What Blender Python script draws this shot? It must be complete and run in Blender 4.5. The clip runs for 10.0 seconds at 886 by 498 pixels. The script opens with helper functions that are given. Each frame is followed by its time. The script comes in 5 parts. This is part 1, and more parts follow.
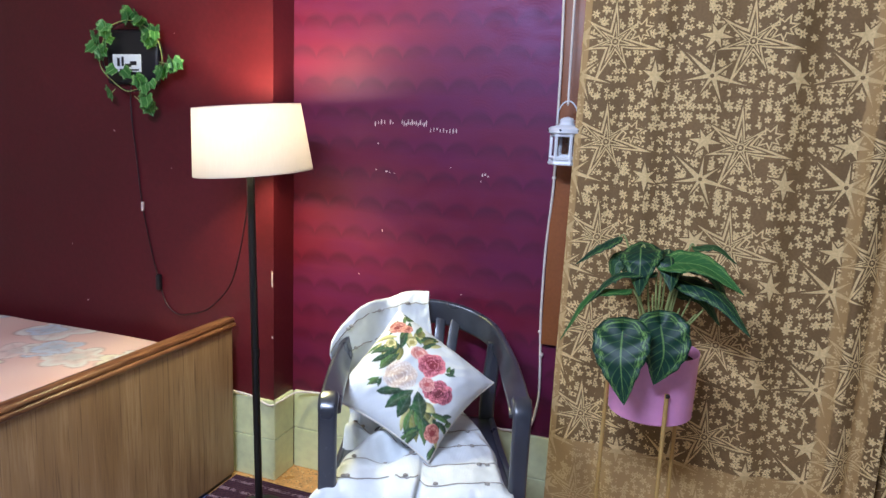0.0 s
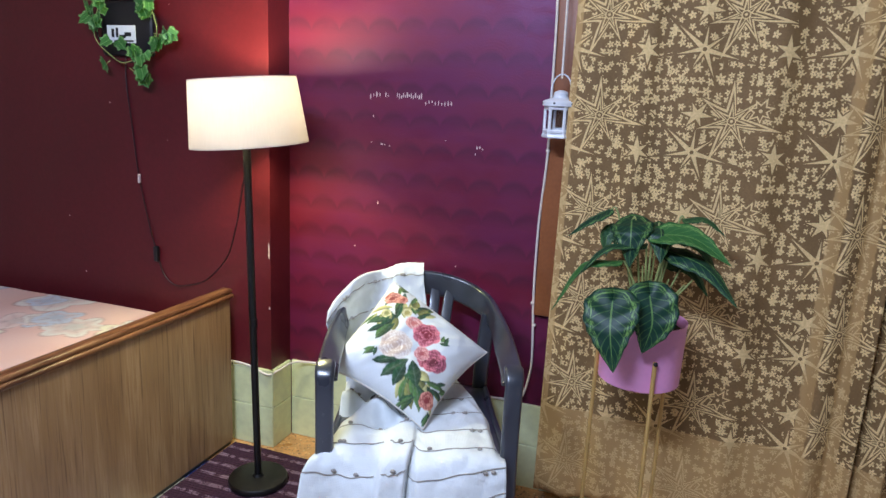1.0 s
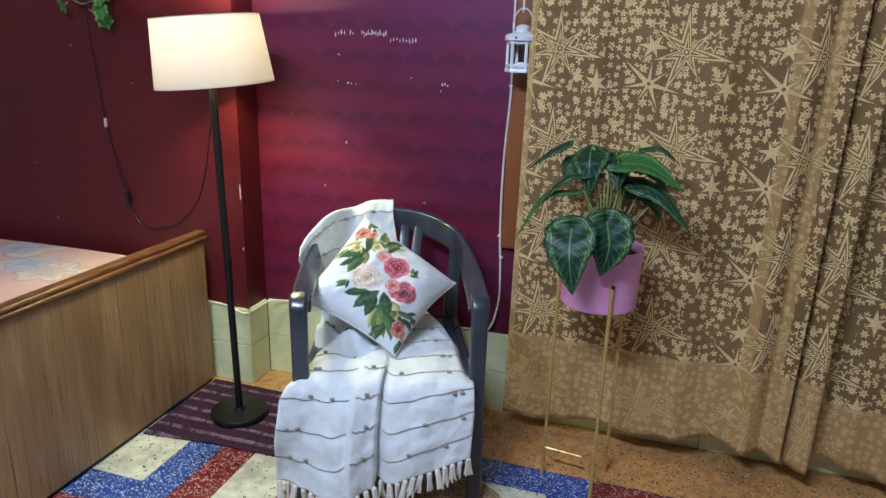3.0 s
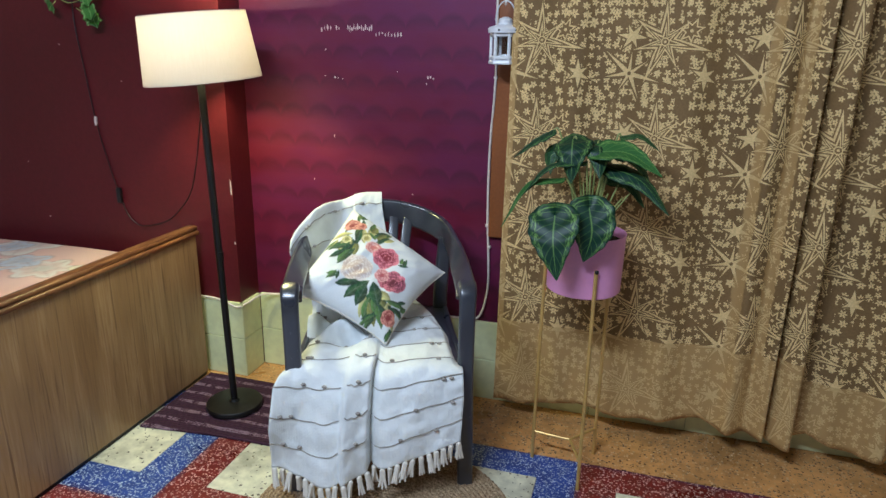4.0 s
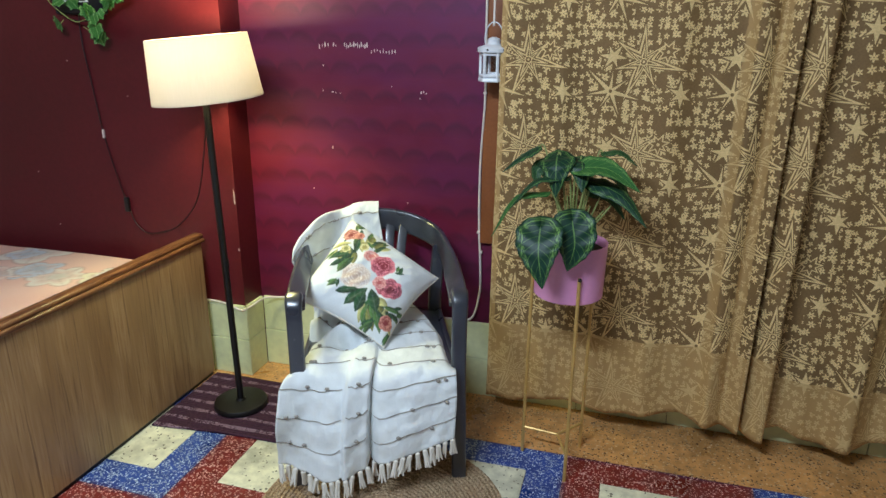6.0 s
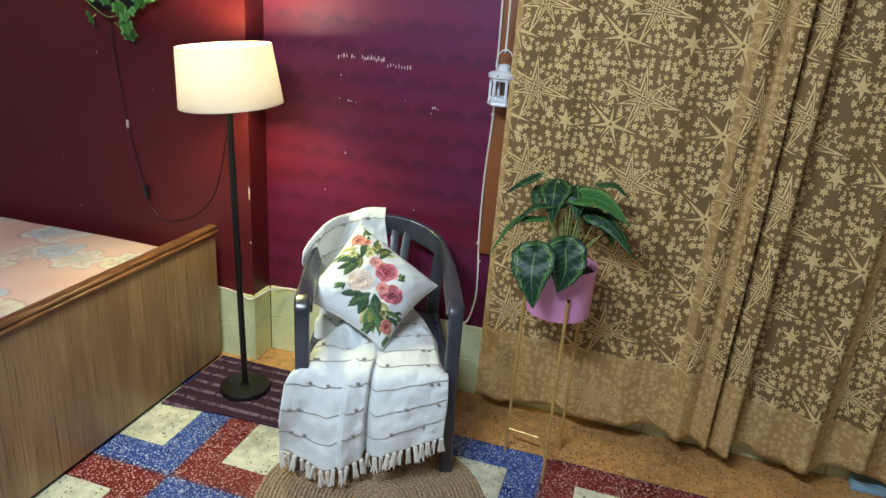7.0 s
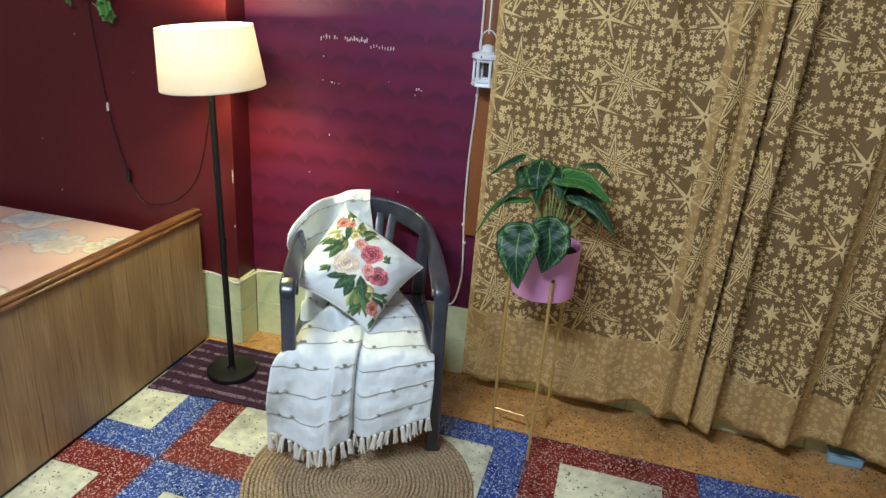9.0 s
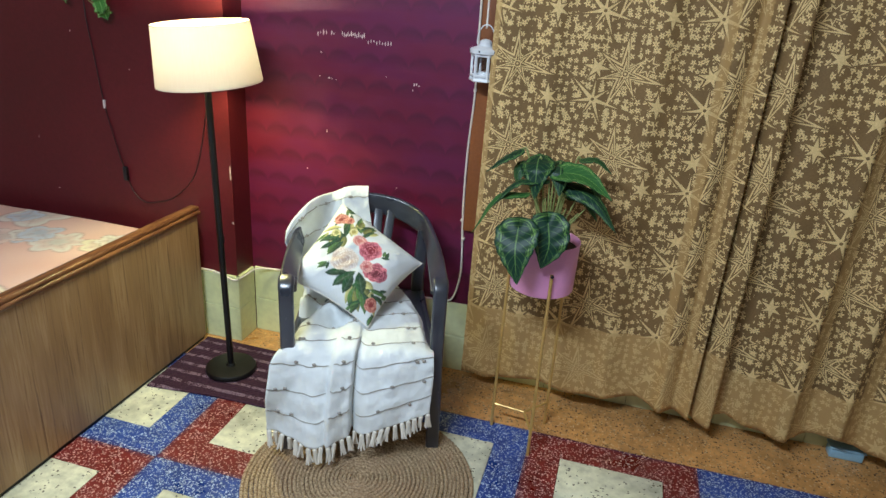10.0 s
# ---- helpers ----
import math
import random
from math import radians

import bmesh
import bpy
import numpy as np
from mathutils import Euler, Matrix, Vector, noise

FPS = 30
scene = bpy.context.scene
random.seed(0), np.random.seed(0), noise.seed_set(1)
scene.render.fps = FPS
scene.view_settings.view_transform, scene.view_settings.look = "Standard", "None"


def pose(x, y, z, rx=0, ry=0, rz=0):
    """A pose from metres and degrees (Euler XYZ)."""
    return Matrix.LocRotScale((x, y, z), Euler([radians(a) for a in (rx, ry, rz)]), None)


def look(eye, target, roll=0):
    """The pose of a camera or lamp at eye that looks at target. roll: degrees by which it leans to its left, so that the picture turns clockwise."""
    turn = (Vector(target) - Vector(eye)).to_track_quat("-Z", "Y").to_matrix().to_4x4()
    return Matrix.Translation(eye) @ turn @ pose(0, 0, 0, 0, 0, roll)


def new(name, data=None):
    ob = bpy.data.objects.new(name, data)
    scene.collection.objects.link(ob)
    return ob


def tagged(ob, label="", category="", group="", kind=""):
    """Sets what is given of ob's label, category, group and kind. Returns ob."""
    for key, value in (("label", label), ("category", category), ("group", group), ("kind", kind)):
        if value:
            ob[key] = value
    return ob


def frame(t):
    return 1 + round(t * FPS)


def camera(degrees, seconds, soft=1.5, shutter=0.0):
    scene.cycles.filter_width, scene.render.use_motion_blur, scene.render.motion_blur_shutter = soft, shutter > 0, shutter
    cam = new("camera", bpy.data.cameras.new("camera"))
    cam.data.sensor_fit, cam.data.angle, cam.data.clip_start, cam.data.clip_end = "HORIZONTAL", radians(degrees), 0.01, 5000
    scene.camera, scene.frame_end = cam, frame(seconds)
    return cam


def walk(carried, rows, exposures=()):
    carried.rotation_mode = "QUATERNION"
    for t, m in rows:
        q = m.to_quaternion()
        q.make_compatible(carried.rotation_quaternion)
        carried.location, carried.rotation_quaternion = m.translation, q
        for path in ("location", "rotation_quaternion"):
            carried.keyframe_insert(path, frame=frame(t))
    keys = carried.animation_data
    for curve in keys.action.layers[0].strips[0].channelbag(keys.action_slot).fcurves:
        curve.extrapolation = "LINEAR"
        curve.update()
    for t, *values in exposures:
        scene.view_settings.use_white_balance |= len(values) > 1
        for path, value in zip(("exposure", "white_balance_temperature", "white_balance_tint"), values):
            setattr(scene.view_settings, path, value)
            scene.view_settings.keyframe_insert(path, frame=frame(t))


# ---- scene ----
cam = camera(67.6, 10.0)
PATH = [
    (0, (-0.017, 0.067, 1.353), (-0.67, 1.924, 1.002), 2.5),
    (0.5, (-0.008, 0.045, 1.352), (-0.651, 1.901, 0.974), 2.6),
    (1, (-0.002, 0.04, 1.352), (-0.636, 1.888, 0.925), 2.7),
    (1.5, (0.017, 0.036, 1.326), (-0.64, 1.862, 0.844), 2.2),
    (2, (0.024, 0.027, 1.332), (-0.58, 1.861, 0.812), 2.3),
    (2.5, (0.037, 0.009, 1.332), (-0.528, 1.852, 0.798), 2.4),
    (2.7, (0.045, 0.0, 1.326), (-0.511, 1.839, 0.772), 2.3),
    (3.8, (0.07, -0.06, 1.334), (-0.481, 1.77, 0.747), 0.7),
    (4, (0.082, -0.056, 1.322), (-0.451, 1.779, 0.733), 1.0),
    (4.5, (0.086, -0.073, 1.333), (-0.437, 1.759, 0.723), -0.3),
    (5, (0.093, -0.088, 1.34), (-0.422, 1.749, 0.742), -0.5),
    (5.5, (0.102, -0.096, 1.342), (-0.428, 1.74, 0.751), -1.0),
    (6.8, (0.142, -0.25, 1.591), (-0.366, 1.556, 0.897), 4.2),
    (7, (0.139, -0.252, 1.591), (-0.372, 1.554, 0.899), 4.3),
    (7.5, (0.14, -0.252, 1.596), (-0.36, 1.557, 0.904), 4.2),
    (8, (0.137, -0.26, 1.589), (-0.341, 1.549, 0.884), 4.6),
    (8.5, (0.143, -0.261, 1.594), (-0.339, 1.545, 0.883), 4.3),
    (9, (0.145, -0.261, 1.59), (-0.317, 1.54, 0.853), 4.3),
    (9.5, (0.147, -0.252, 1.593), (-0.314, 1.546, 0.847), 4.0),
    (10, (0.146, -0.252, 1.588), (-0.313, 1.545, 0.839), 4.0),
]
walk(cam, [(t, look(eye, target, roll)) for t, eye, target, roll in PATH],
     exposures=[(0, 0.02, 5350, 24), (1.0, -0.03, 5350, 23), (2.7, -0.23, 5350, 20), (4.5, -0.20, 5650, 12), (5.5, -0.18, 5700, 11), (7.5, -0.09, 5850, 10), (10, -0.07, 5800, 10)])

# ---- world and light ----
world = bpy.data.worlds.new("night_room")
scene.world = world
world.use_nodes = True
world.node_tree.nodes["Background"].inputs[0].default_value = (0.02, 0.025, 0.04, 1)
world.node_tree.nodes["Background"].inputs[1].default_value = 0.3


def area_light(name, place, target, sx, sy, watts, colour):
    data = bpy.data.lights.new(name, "AREA")
    data.shape, data.size, data.size_y, data.energy, data.color = "RECTANGLE", sx, sy, watts, colour
    ob = new(name, data)
    ob.matrix_world = look(place, target)
    return ob


def point_light(name, place, watts, colour, radius):
    data = bpy.data.lights.new(name, "POINT")
    data.energy, data.color, data.shadow_soft_size = watts, colour, radius
    ob = new(name, data)
    ob.location = place
    return ob


TUBE = (-0.78, -0.30, 2.66)
area_light("tube_glow", (TUBE[0], TUBE[1], TUBE[2] - 0.06), (TUBE[0] + 0.2, TUBE[1] + 0.9, 0.6), 1.15, 0.1, 76, (0.84, 0.94, 1.0))
point_light("bulb_glow", (-1.303, 1.845, 1.358), 62, (1.0, 0.92, 0.36), 0.05)

# ---- materials ----
def rgb(r, g, b):
    """Linear colour from 0-255 values."""
    return tuple(((c / 255) / 12.92 if c <= 10 else ((c / 255 + 0.055) / 1.055) ** 2.4) for c in (r, g, b)) + (1.0,)


class Mat:
    """A node material with short ways to add nodes."""

    def __init__(self, name, rough=0.6, metal=0.0, spec=0.5):
        self.m = bpy.data.materials.new(name)
        self.m.use_nodes = True
        self.t = self.m.node_tree
        self.b = self.t.nodes["Principled BSDF"]
        self.b.inputs["Roughness"].default_value = rough
        self.b.inputs["Metallic"].default_value = metal
        self.b.inputs["Specular IOR Level"].default_value = spec

    def put(self, socket, value):
        if hasattr(value, "is_linked"):
            self.t.links.new(value, socket)
        else:
            socket.default_value = value

    def node(self, kind, **ins):
        n = self.t.nodes.new(kind)
        for k, v in ins.items():
            self.put(n.inputs[k.replace("_", " ")], v)
        return n

    def math(self, op, a, b=0.0, c=0.0):
        n = self.t.nodes.new("ShaderNodeMath")
        n.operation = op
        self.put(n.inputs[0], a), self.put(n.inputs[1], b), self.put(n.inputs[2], c)
        return n.outputs[0]

    def step(self, x, lo, hi, a=0.0, b=1.0):
        n = self.t.nodes.new("ShaderNodeMapRange")
        n.interpolation_type = "SMOOTHSTEP"
        for k, v in zip((0, 1, 2, 3, 4), (x, lo, hi, a, b)):
            self.put(n.inputs[k], v)
        return n.outputs[0]

    def mix(self, f, a, b, op="MIX"):
        n = self.t.nodes.new("ShaderNodeMix")
        n.data_type, n.blend_type = "RGBA", op
        self.put(n.inputs[0], f), self.put(n.inputs[6], a), self.put(n.inputs[7], b)
        return n.outputs[2]

    def coords(self, kind="Object", scale=(1, 1, 1)):
        if kind == "Position":
            src = self.t.nodes.new("ShaderNodeNewGeometry").outputs["Position"]
        else:
            src = self.t.nodes.new("ShaderNodeTexCoord").outputs[kind]
        mp = self.t.nodes.new("ShaderNodeMapping")
        self.t.links.new(src, mp.inputs[0])
        mp.inputs[3].default_value = scale
        return mp.outputs[0]

    def noise(self, vec, scale, detail=3.0, rough=0.55, distort=0.0):
        n = self.node("ShaderNodeTexNoise", Vector=vec, Scale=scale, Detail=detail, Roughness=rough, Distortion=distort)
        return n.outputs[0]

    def colour(self, value):
        self.put(self.b.inputs["Base Color"], value)

    def bump(self, height, strength=0.2, dist=0.002):
        n = self.node("ShaderNodeBump", Height=height, Strength=strength, Distance=dist)
        self.t.links.new(n.outputs[0], self.b.inputs["Normal"])

    def xyz(self, vec):
        n = self.t.nodes.new("ShaderNodeSeparateXYZ")
        self.t.links.new(vec, n.inputs[0])
        return n.outputs


def plain(name, col, rough=0.6, metal=0.0, vary=0.25, scale=6.0, fine=90.0, bump=0.15, kind="Object", spec=0.5):
    """A colour with blotches at two scales, a little relief and uneven gloss."""
    m = Mat(name, rough, metal, spec)
    v = m.coords(kind)
    big, small = m.noise(v, scale, 3), m.noise(v, fine, 2)
    f = m.math("ADD", m.math("MULTIPLY", big, 0.65), m.math("MULTIPLY", small, 0.35))
    lo = tuple(c * (1 - vary) for c in col[:3]) + (1,)
    hi = tuple(min(1, c * (1 + vary)) for c in col[:3]) + (1,)
    m.colour(m.mix(m.step(f, 0.3, 0.7), lo, hi))
    m.put(m.b.inputs["Roughness"], m.step(big, 0.3, 0.7, max(0.05, rough - 0.07), min(1, rough + 0.07)))
    m.bump(small, bump)
    return m.m


def terrazzo(name, base, chip, density, scale, chip2=None, rough=0.32, bleed=None):
    m = Mat(name, rough)
    v = m.coords("Position")
    vo = m.node("ShaderNodeTexVoronoi", Vector=v, Scale=scale, Randomness=1.0)
    rnd = m.xyz(vo.outputs["Color"])
    wob = m.noise(v, scale * 1.7, 2)
    inside = m.math("LESS_THAN", m.math("ADD", vo.outputs["Distance"], m.math("MULTIPLY", wob, 0.4)), m.math("MULTIPLY_ADD", rnd[1], 0.38, 0.46))
    on = m.math("MULTIPLY", inside, m.math("LESS_THAN", rnd[0], density))
    big, mid = m.noise(v, 3.5, 4), m.noise(v, 26, 3)
    lo, hi = tuple(c * 0.62 for c in base[:3]) + (1,), tuple(c * 1.3 for c in base[:3]) + (1,)
    body = m.mix(m.step(m.math("MULTIPLY_ADD", mid, 0.4, m.math("MULTIPLY", big, 0.6)), 0.3, 0.7), lo, hi)
    if bleed:
        # the neighbour's pigment has run a little over the joint between the squares
        x, y, _ = m.xyz(v)
        far = [m.math("ABSOLUTE", m.math("SUBTRACT", m.math("FRACT", m.math("DIVIDE", m.math("ADD", k, o), 0.61)), 0.5)) for k, o in ((x, 6.1), (y, 4.2))]
        run = m.math("ADD", m.math("MAXIMUM", far[0], far[1]), m.math("MULTIPLY", m.math("SUBTRACT", m.noise(v, 9, 3), 0.5), 0.06))
        body = m.mix(m.step(run, 0.462, 0.51, 0.0, 0.7), body, bleed)
    c = m.mix(rnd[2], chip, chip2 or tuple(x * 0.55 for x in chip[:3]) + (1,))
    m.colour(m.mix(on, body, c))
    m.put(m.b.inputs["Roughness"], m.step(big, 0.3, 0.7, rough - 0.06, rough + 0.14))
    m.bump(mid, 0.08)
    return m.m


RED_TILE = terrazzo("red_terrazzo", rgb(118, 34, 31), rgb(220, 174, 166), 0.50, 165, bleed=rgb(50, 46, 84))
BLUE_TILE = terrazzo("blue_terrazzo", rgb(38, 70, 148), rgb(200, 214, 236), 0.60, 175, bleed=rgb(60, 50, 96))
CREAM_TILE = terrazzo("cream_terrazzo", rgb(218, 215, 188), rgb(100, 92, 76), 0.08, 130)
ORANGE_TILE = terrazzo("ochre_terrazzo", rgb(206, 152, 90), rgb(72, 44, 26), 0.42, 140, rgb(226, 190, 140))
GROUT = plain("dark_grout", rgb(62, 54, 50), 0.85)
LEFT_PAINT = plain("maroon_paint", rgb(84, 20, 28), 0.46, vary=0.16, scale=2.2, fine=60, bump=0.12, spec=0.4)
ROOM_PAINT = plain("cream_wall_paint", rgb(205, 198, 180), 0.7, vary=0.06, scale=1.5)
CEILING = plain("white_ceiling_paint", rgb(222, 220, 214), 0.8, vary=0.05)
SKIRT = plain("pale_green_skirting", rgb(214, 218, 170), 0.38, vary=0.10, scale=5, fine=40, bump=0.1, kind="Position")
BROWN_WOOD = plain("brown_painted_wood", rgb(142, 84, 44), 0.45, vary=0.14, scale=4)
BLACK_METAL = plain("matt_black_metal", rgb(11, 10, 12), 0.42, 0.0, vary=0.2, scale=9)
GOLD = plain("brushed_gold_metal", rgb(206, 170, 100), 0.42, 0.45, vary=0.12, scale=20)
PINK = plain("satin_pink_metal", rgb(232, 160, 206), 0.42, 0.0, vary=0.05, scale=6, bump=0.04)
WHITE_METAL = plain("white_enamel", rgb(226, 228, 232), 0.35, 0.0, vary=0.05, scale=20, bump=0.05)
WHITE_CORD = plain("white_plastic_cable", rgb(226, 216, 205), 0.45, vary=0.08)
DARK_CORD = plain("dark_red_brown_cable", rgb(44, 14, 20), 0.5)
BLACK_PLASTIC = plain("black_plastic", rgb(26, 24, 28), 0.4)


def moulded_plastic():
    """Glossy slate plastic with pale scuffs and dull patches."""
    m = Mat("slate_grey_plastic", 0.3, spec=0.8)
    m.put(m.b.inputs["Coat Weight"], 0.45), m.put(m.b.inputs["Coat Roughness"], 0.28)
    v = m.coords("Object")
    big, fine = m.noise(v, 7, 3), m.noise(v, 70, 3, 0.7)
    c = m.mix(m.step(big, 0.3, 0.7), rgb(40, 44, 54), rgb(58, 62, 72))
    scuff = m.math("MULTIPLY", m.step(fine, 0.64, 0.72), m.step(big, 0.45, 0.62))
    m.colour(m.mix(m.math("MULTIPLY", scuff, 0.45), c, rgb(150, 150, 152)))
    m.put(m.b.inputs["Roughness"], m.step(big, 0.3, 0.7, 0.27, 0.42))
    m.bump(fine, 0.07)
    return m.m


GREY_PLASTIC = moulded_plastic()
SOIL = plain("dark_soil", rgb(52, 40, 30), 0.95, bump=0.6)
STEM = plain("pale_green_stem", rgb(148, 158, 92), 0.5)
PALE_BLUE = plain("pale_blue_satin", rgb(150, 190, 214), 0.35, vary=0.06)
CHIP = plain("bare_plaster", rgb(214, 196, 190), 0.85)
TASSEL = plain("ivory_yarn", rgb(226, 220, 208), 0.9, vary=0.08, scale=40, fine=300, bump=0.4)
STRIPE = plain("grey_brown_yarn", rgb(156, 150, 142), 0.9, vary=0.2, scale=60, fine=400, bump=0.4)


def wood():
    m = Mat("oak_laminate", 0.4)
    v = m.coords("Object", (1, 1, 0.06))
    fine = m.noise(v, 130, 4, 0.6)
    wide = m.noise(m.coords("Object", (1, 1, 0.10)), 15, 3, 0.6, 0.6)
    streak = m.noise(m.coords("Object", (1, 1, 0.022)), 85, 3, 0.7, 0.5)
    c = m.mix(m.step(wide, 0.3, 0.7), rgb(130, 99, 69), rgb(170, 139, 103))
    c = m.mix(m.step(fine, 0.35, 0.70), c, rgb(148, 116, 78))
    c = m.mix(m.step(streak, 0.55, 0.68, 0, 0.7), c, rgb(96, 68, 46))
    m.colour(c)
    m.bump(fine, 0.12)
    return m.m


def rail_wood():
    m = Mat("varnished_rail_wood", 0.3)
    v = m.coords("Object", (1, 0.08, 1))
    a, b = m.noise(v, 60, 3, 0.6, 0.4), m.noise(m.coords("Object"), 5, 2)
    c = m.mix(m.step(a, 0.35, 0.65), rgb(84, 50, 30), rgb(136, 92, 58))
    m.colour(m.mix(m.step(b, 0.5, 0.75, 0, 0.5), c, rgb(166, 120, 80)))
    m.bump(a, 0.15)
    return m.m


def wallpaper():
    """Purple paper in horizontal rows of scallops with fine embossed arcs."""
    m = Mat("purple_scallop_wallpaper", 0.36, spec=0.75)
    # a pearly finish: its gloss is violet
    m.put(m.b.inputs["Specular Tint"], (0.75, 0.55, 1.0, 1))
    v = m.coords("Object")
    warp = m.noise(v, 3.0, 2)
    x, _, z = m.xyz(v)
    row = m.math("DIVIDE", m.math("ADD", z, m.math("MULTIPLY", warp, 0.02)), 0.106)
    cell = m.math("FLOOR", row)
    f = m.math("FRACT", row)
    xs = m.math("ADD", m.math("DIVIDE", x, 0.112), m.math("MULTIPLY", m.math("MODULO", m.math("ABSOLUTE", cell), 2.0), 0.5))
    u = m.math("MULTIPLY_ADD", m.math("FRACT", xs), 2.0, -1.0)
    arch = m.math("MULTIPLY", m.math("SQRT", m.math("SUBTRACT", 1.02, m.math("MULTIPLY", u, u))), 0.52)
    below = m.step(m.math("SUBTRACT", arch, f), -0.12, 0.14)
    shade = m.math("MULTIPLY", below, m.step(m.math("DIVIDE", f, arch), 0.0, 1.0, 0.15, 1.0))
    blotch = m.noise(m.coords("Object", (0.9, 1, 2.2)), 2.4, 4, 0.6)
    blotch2 = m.noise(m.coords("Object", (1, 1, 2.5)), 9, 3, 0.6)
    base = m.mix(m.step(blotch, 0.35, 0.66), rgb(100, 18, 38), rgb(96, 22, 56))
    base = m.mix(m.step(blotch2, 0.4, 0.75, 0, 0.45), base, rgb(106, 22, 42))
    m.colour(m.mix(m.math("MULTIPLY", shade, m.step(blotch2, 0.25, 0.6, 0.35, 0.9)), base, rgb(70, 15, 30)))
    rad = m.math("SQRT", m.math("ADD", m.math("MULTIPLY", u, u), m.math("MULTIPLY", m.math("MULTIPLY", f, f), 3.6)))
    rings = m.math("SINE", m.math("MULTIPLY", rad, 34.0))
    m.bump(m.math("ADD", m.math("MULTIPLY", m.math("MULTIPLY", rings, m.step(rad, 0.75, 0.95)), m.step(blotch2, 0.4, 0.65, 0.03, 0.18)), m.noise(v, 240, 2)), 0.22, 0.0012)
    m.put(m.b.inputs["Roughness"], m.step(blotch2, 0.3, 0.7, 0.42, 0.54))
    return m.m


def curtain_cloth():
    """Brown net with gold woven stars; UV is in metres of cloth, the hem at the bottom is double."""
    m = Mat("gold_star_curtain_cloth", 0.75)
    uv = m.t.nodes.new("ShaderNodeUVMap").outputs[0]
    u, v, _ = m.xyz(uv)

    def polar(a, b):
        r = m.math("SQRT", m.math("ADD", m.math("MULTIPLY", a, a), m.math("MULTIPLY", b, b)))
        return r, m.math("ARCTAN2", b, a)

    def repeat(du, dv, pu, pv):
        a = m.math("MULTIPLY_ADD", m.math("FRACT", m.math("DIVIDE", m.math("ADD", u, du + 40 * pu), pu)), pu, -pu / 2)
        b = m.math("MULTIPLY_ADD", m.math("FRACT", m.math("DIVIDE", m.math("ADD", v, dv + 40 * pv), pv)), pv, -pv / 2)
        return polar(a, b)

    def petals(th, n, phase, power):
        """Pointed rays: one at each tip, nought between."""
        saw = m.math("FRACT", m.math("MULTIPLY_ADD", th, n / 6.28319, phase + 20.0))
        return m.math("POWER", m.math("ABSOLUTE", m.math("MULTIPLY_ADD", saw, 2.0, -1.0)), power)

    tops = []

    def add(mask):
        tops.append(mask)

    def star(du, dv, n, phase, tip, valley, sway=0.0, lobes=2.0):
        """How far inside a straight-edged star with n points a place of the cloth lies, in metres, and its distance from the middle."""
        r, th = repeat(du, dv, PU, PV)
        saw = m.math("FRACT", m.math("MULTIPLY_ADD", th, n / 6.28319, phase + 20.5))
        t = m.math("MULTIPLY", m.math("ABSOLUTE", m.math("SUBTRACT", saw, 0.5)), 6.28319 / n)
        grow = m.math("MULTIPLY_ADD", m.math("SINE", m.math("MULTIPLY_ADD", th, lobes, phase * 9)), -sway, 1.0)
        x, y = m.math("MULTIPLY", m.math("MULTIPLY", r, m.math("COSINE", t)), grow), m.math("MULTIPLY", m.math("MULTIPLY", r, m.math("SINE", t)), grow)
        vx, vy = valley * math.cos(math.pi / n), valley * math.sin(math.pi / n)
        size = math.hypot(tip - vx, vy)
        return m.math("SUBTRACT", m.math("MULTIPLY", m.math("SUBTRACT", tip, x), vy / size), m.math("MULTIPLY", y, (tip - vx) / size)), r

    def between(d, lo, hi):
        return m.math("MULTIPLY", m.math("GREATER_THAN", d, lo), m.math("LESS_THAN", d, hi))

    PU, PV = 0.366, 0.284
    # large stars drawn in parallel outlines
    d, r = star(0.090, -0.064, 7, 0.20, 0.104, 0.027, 0.24, 3.0)
    big = m.math("GREATER_THAN", d, -0.003)
    add(between(d, 0.0, 0.0042)), add(between(d, 0.0075, 0.0105)), add(between(r, 0.0, 0.004)), add(between(r, 0.009, 0.012))
    # solid stars with seven narrow rays and a pierced middle
    d2, r2 = star(0.183, 0.028, 7, 0.30, 0.074, 0.0125, 0.26, 2.0)
    add(m.math("MULTIPLY", m.math("GREATER_THAN", d2, 0.0), m.math("GREATER_THAN", r2, 0.0055)))
    # middling stars, solid above the seven-rayed ones, outlined in the lanes between
    d3, r3 = star(0.183, -0.078, 6, 0.1, 0.040, 0.0135, 0.12)
    add(m.math("GREATER_THAN", d3, 0.0))
    d4, r4 = star(-0.030, 0.032, 6, 0.45, 0.038, 0.0135, 0.15)
    add(m.math("GREATER_THAN", d4, 0.0))
    d5, r5 = star(0.020, -0.095, 7, 0.7, 0.036, 0.018, 0.1)
    add(between(d5, 0.0, 0.0036)), add(between(r5, 0.0, 0.005))
    clear = m.math("MAXIMUM", big, m.math("GREATER_THAN", d2, -0.005))
    for dd in (d3, d4, d5):
        clear = m.math("MAXIMUM", clear, m.math("GREATER_THAN", dd, -0.004))
    # sprinkled small flowers at two sizes
    for scale, size, dens, seed, npet in ((41, 0.0124, 0.60, 0.0, 5), (31, 0.0162, 0.50, 7.3, 6)):
        mp = m.node("ShaderNodeVectorMath")
        mp.operation = "ADD"
        m.put(mp.inputs[0], uv), m.put(mp.inputs[1], (seed, seed * 0.7, 0))
        vo = m.node("ShaderNodeTexVoronoi", Vector=mp.outputs[0], Scale=scale, Randomness=0.62)
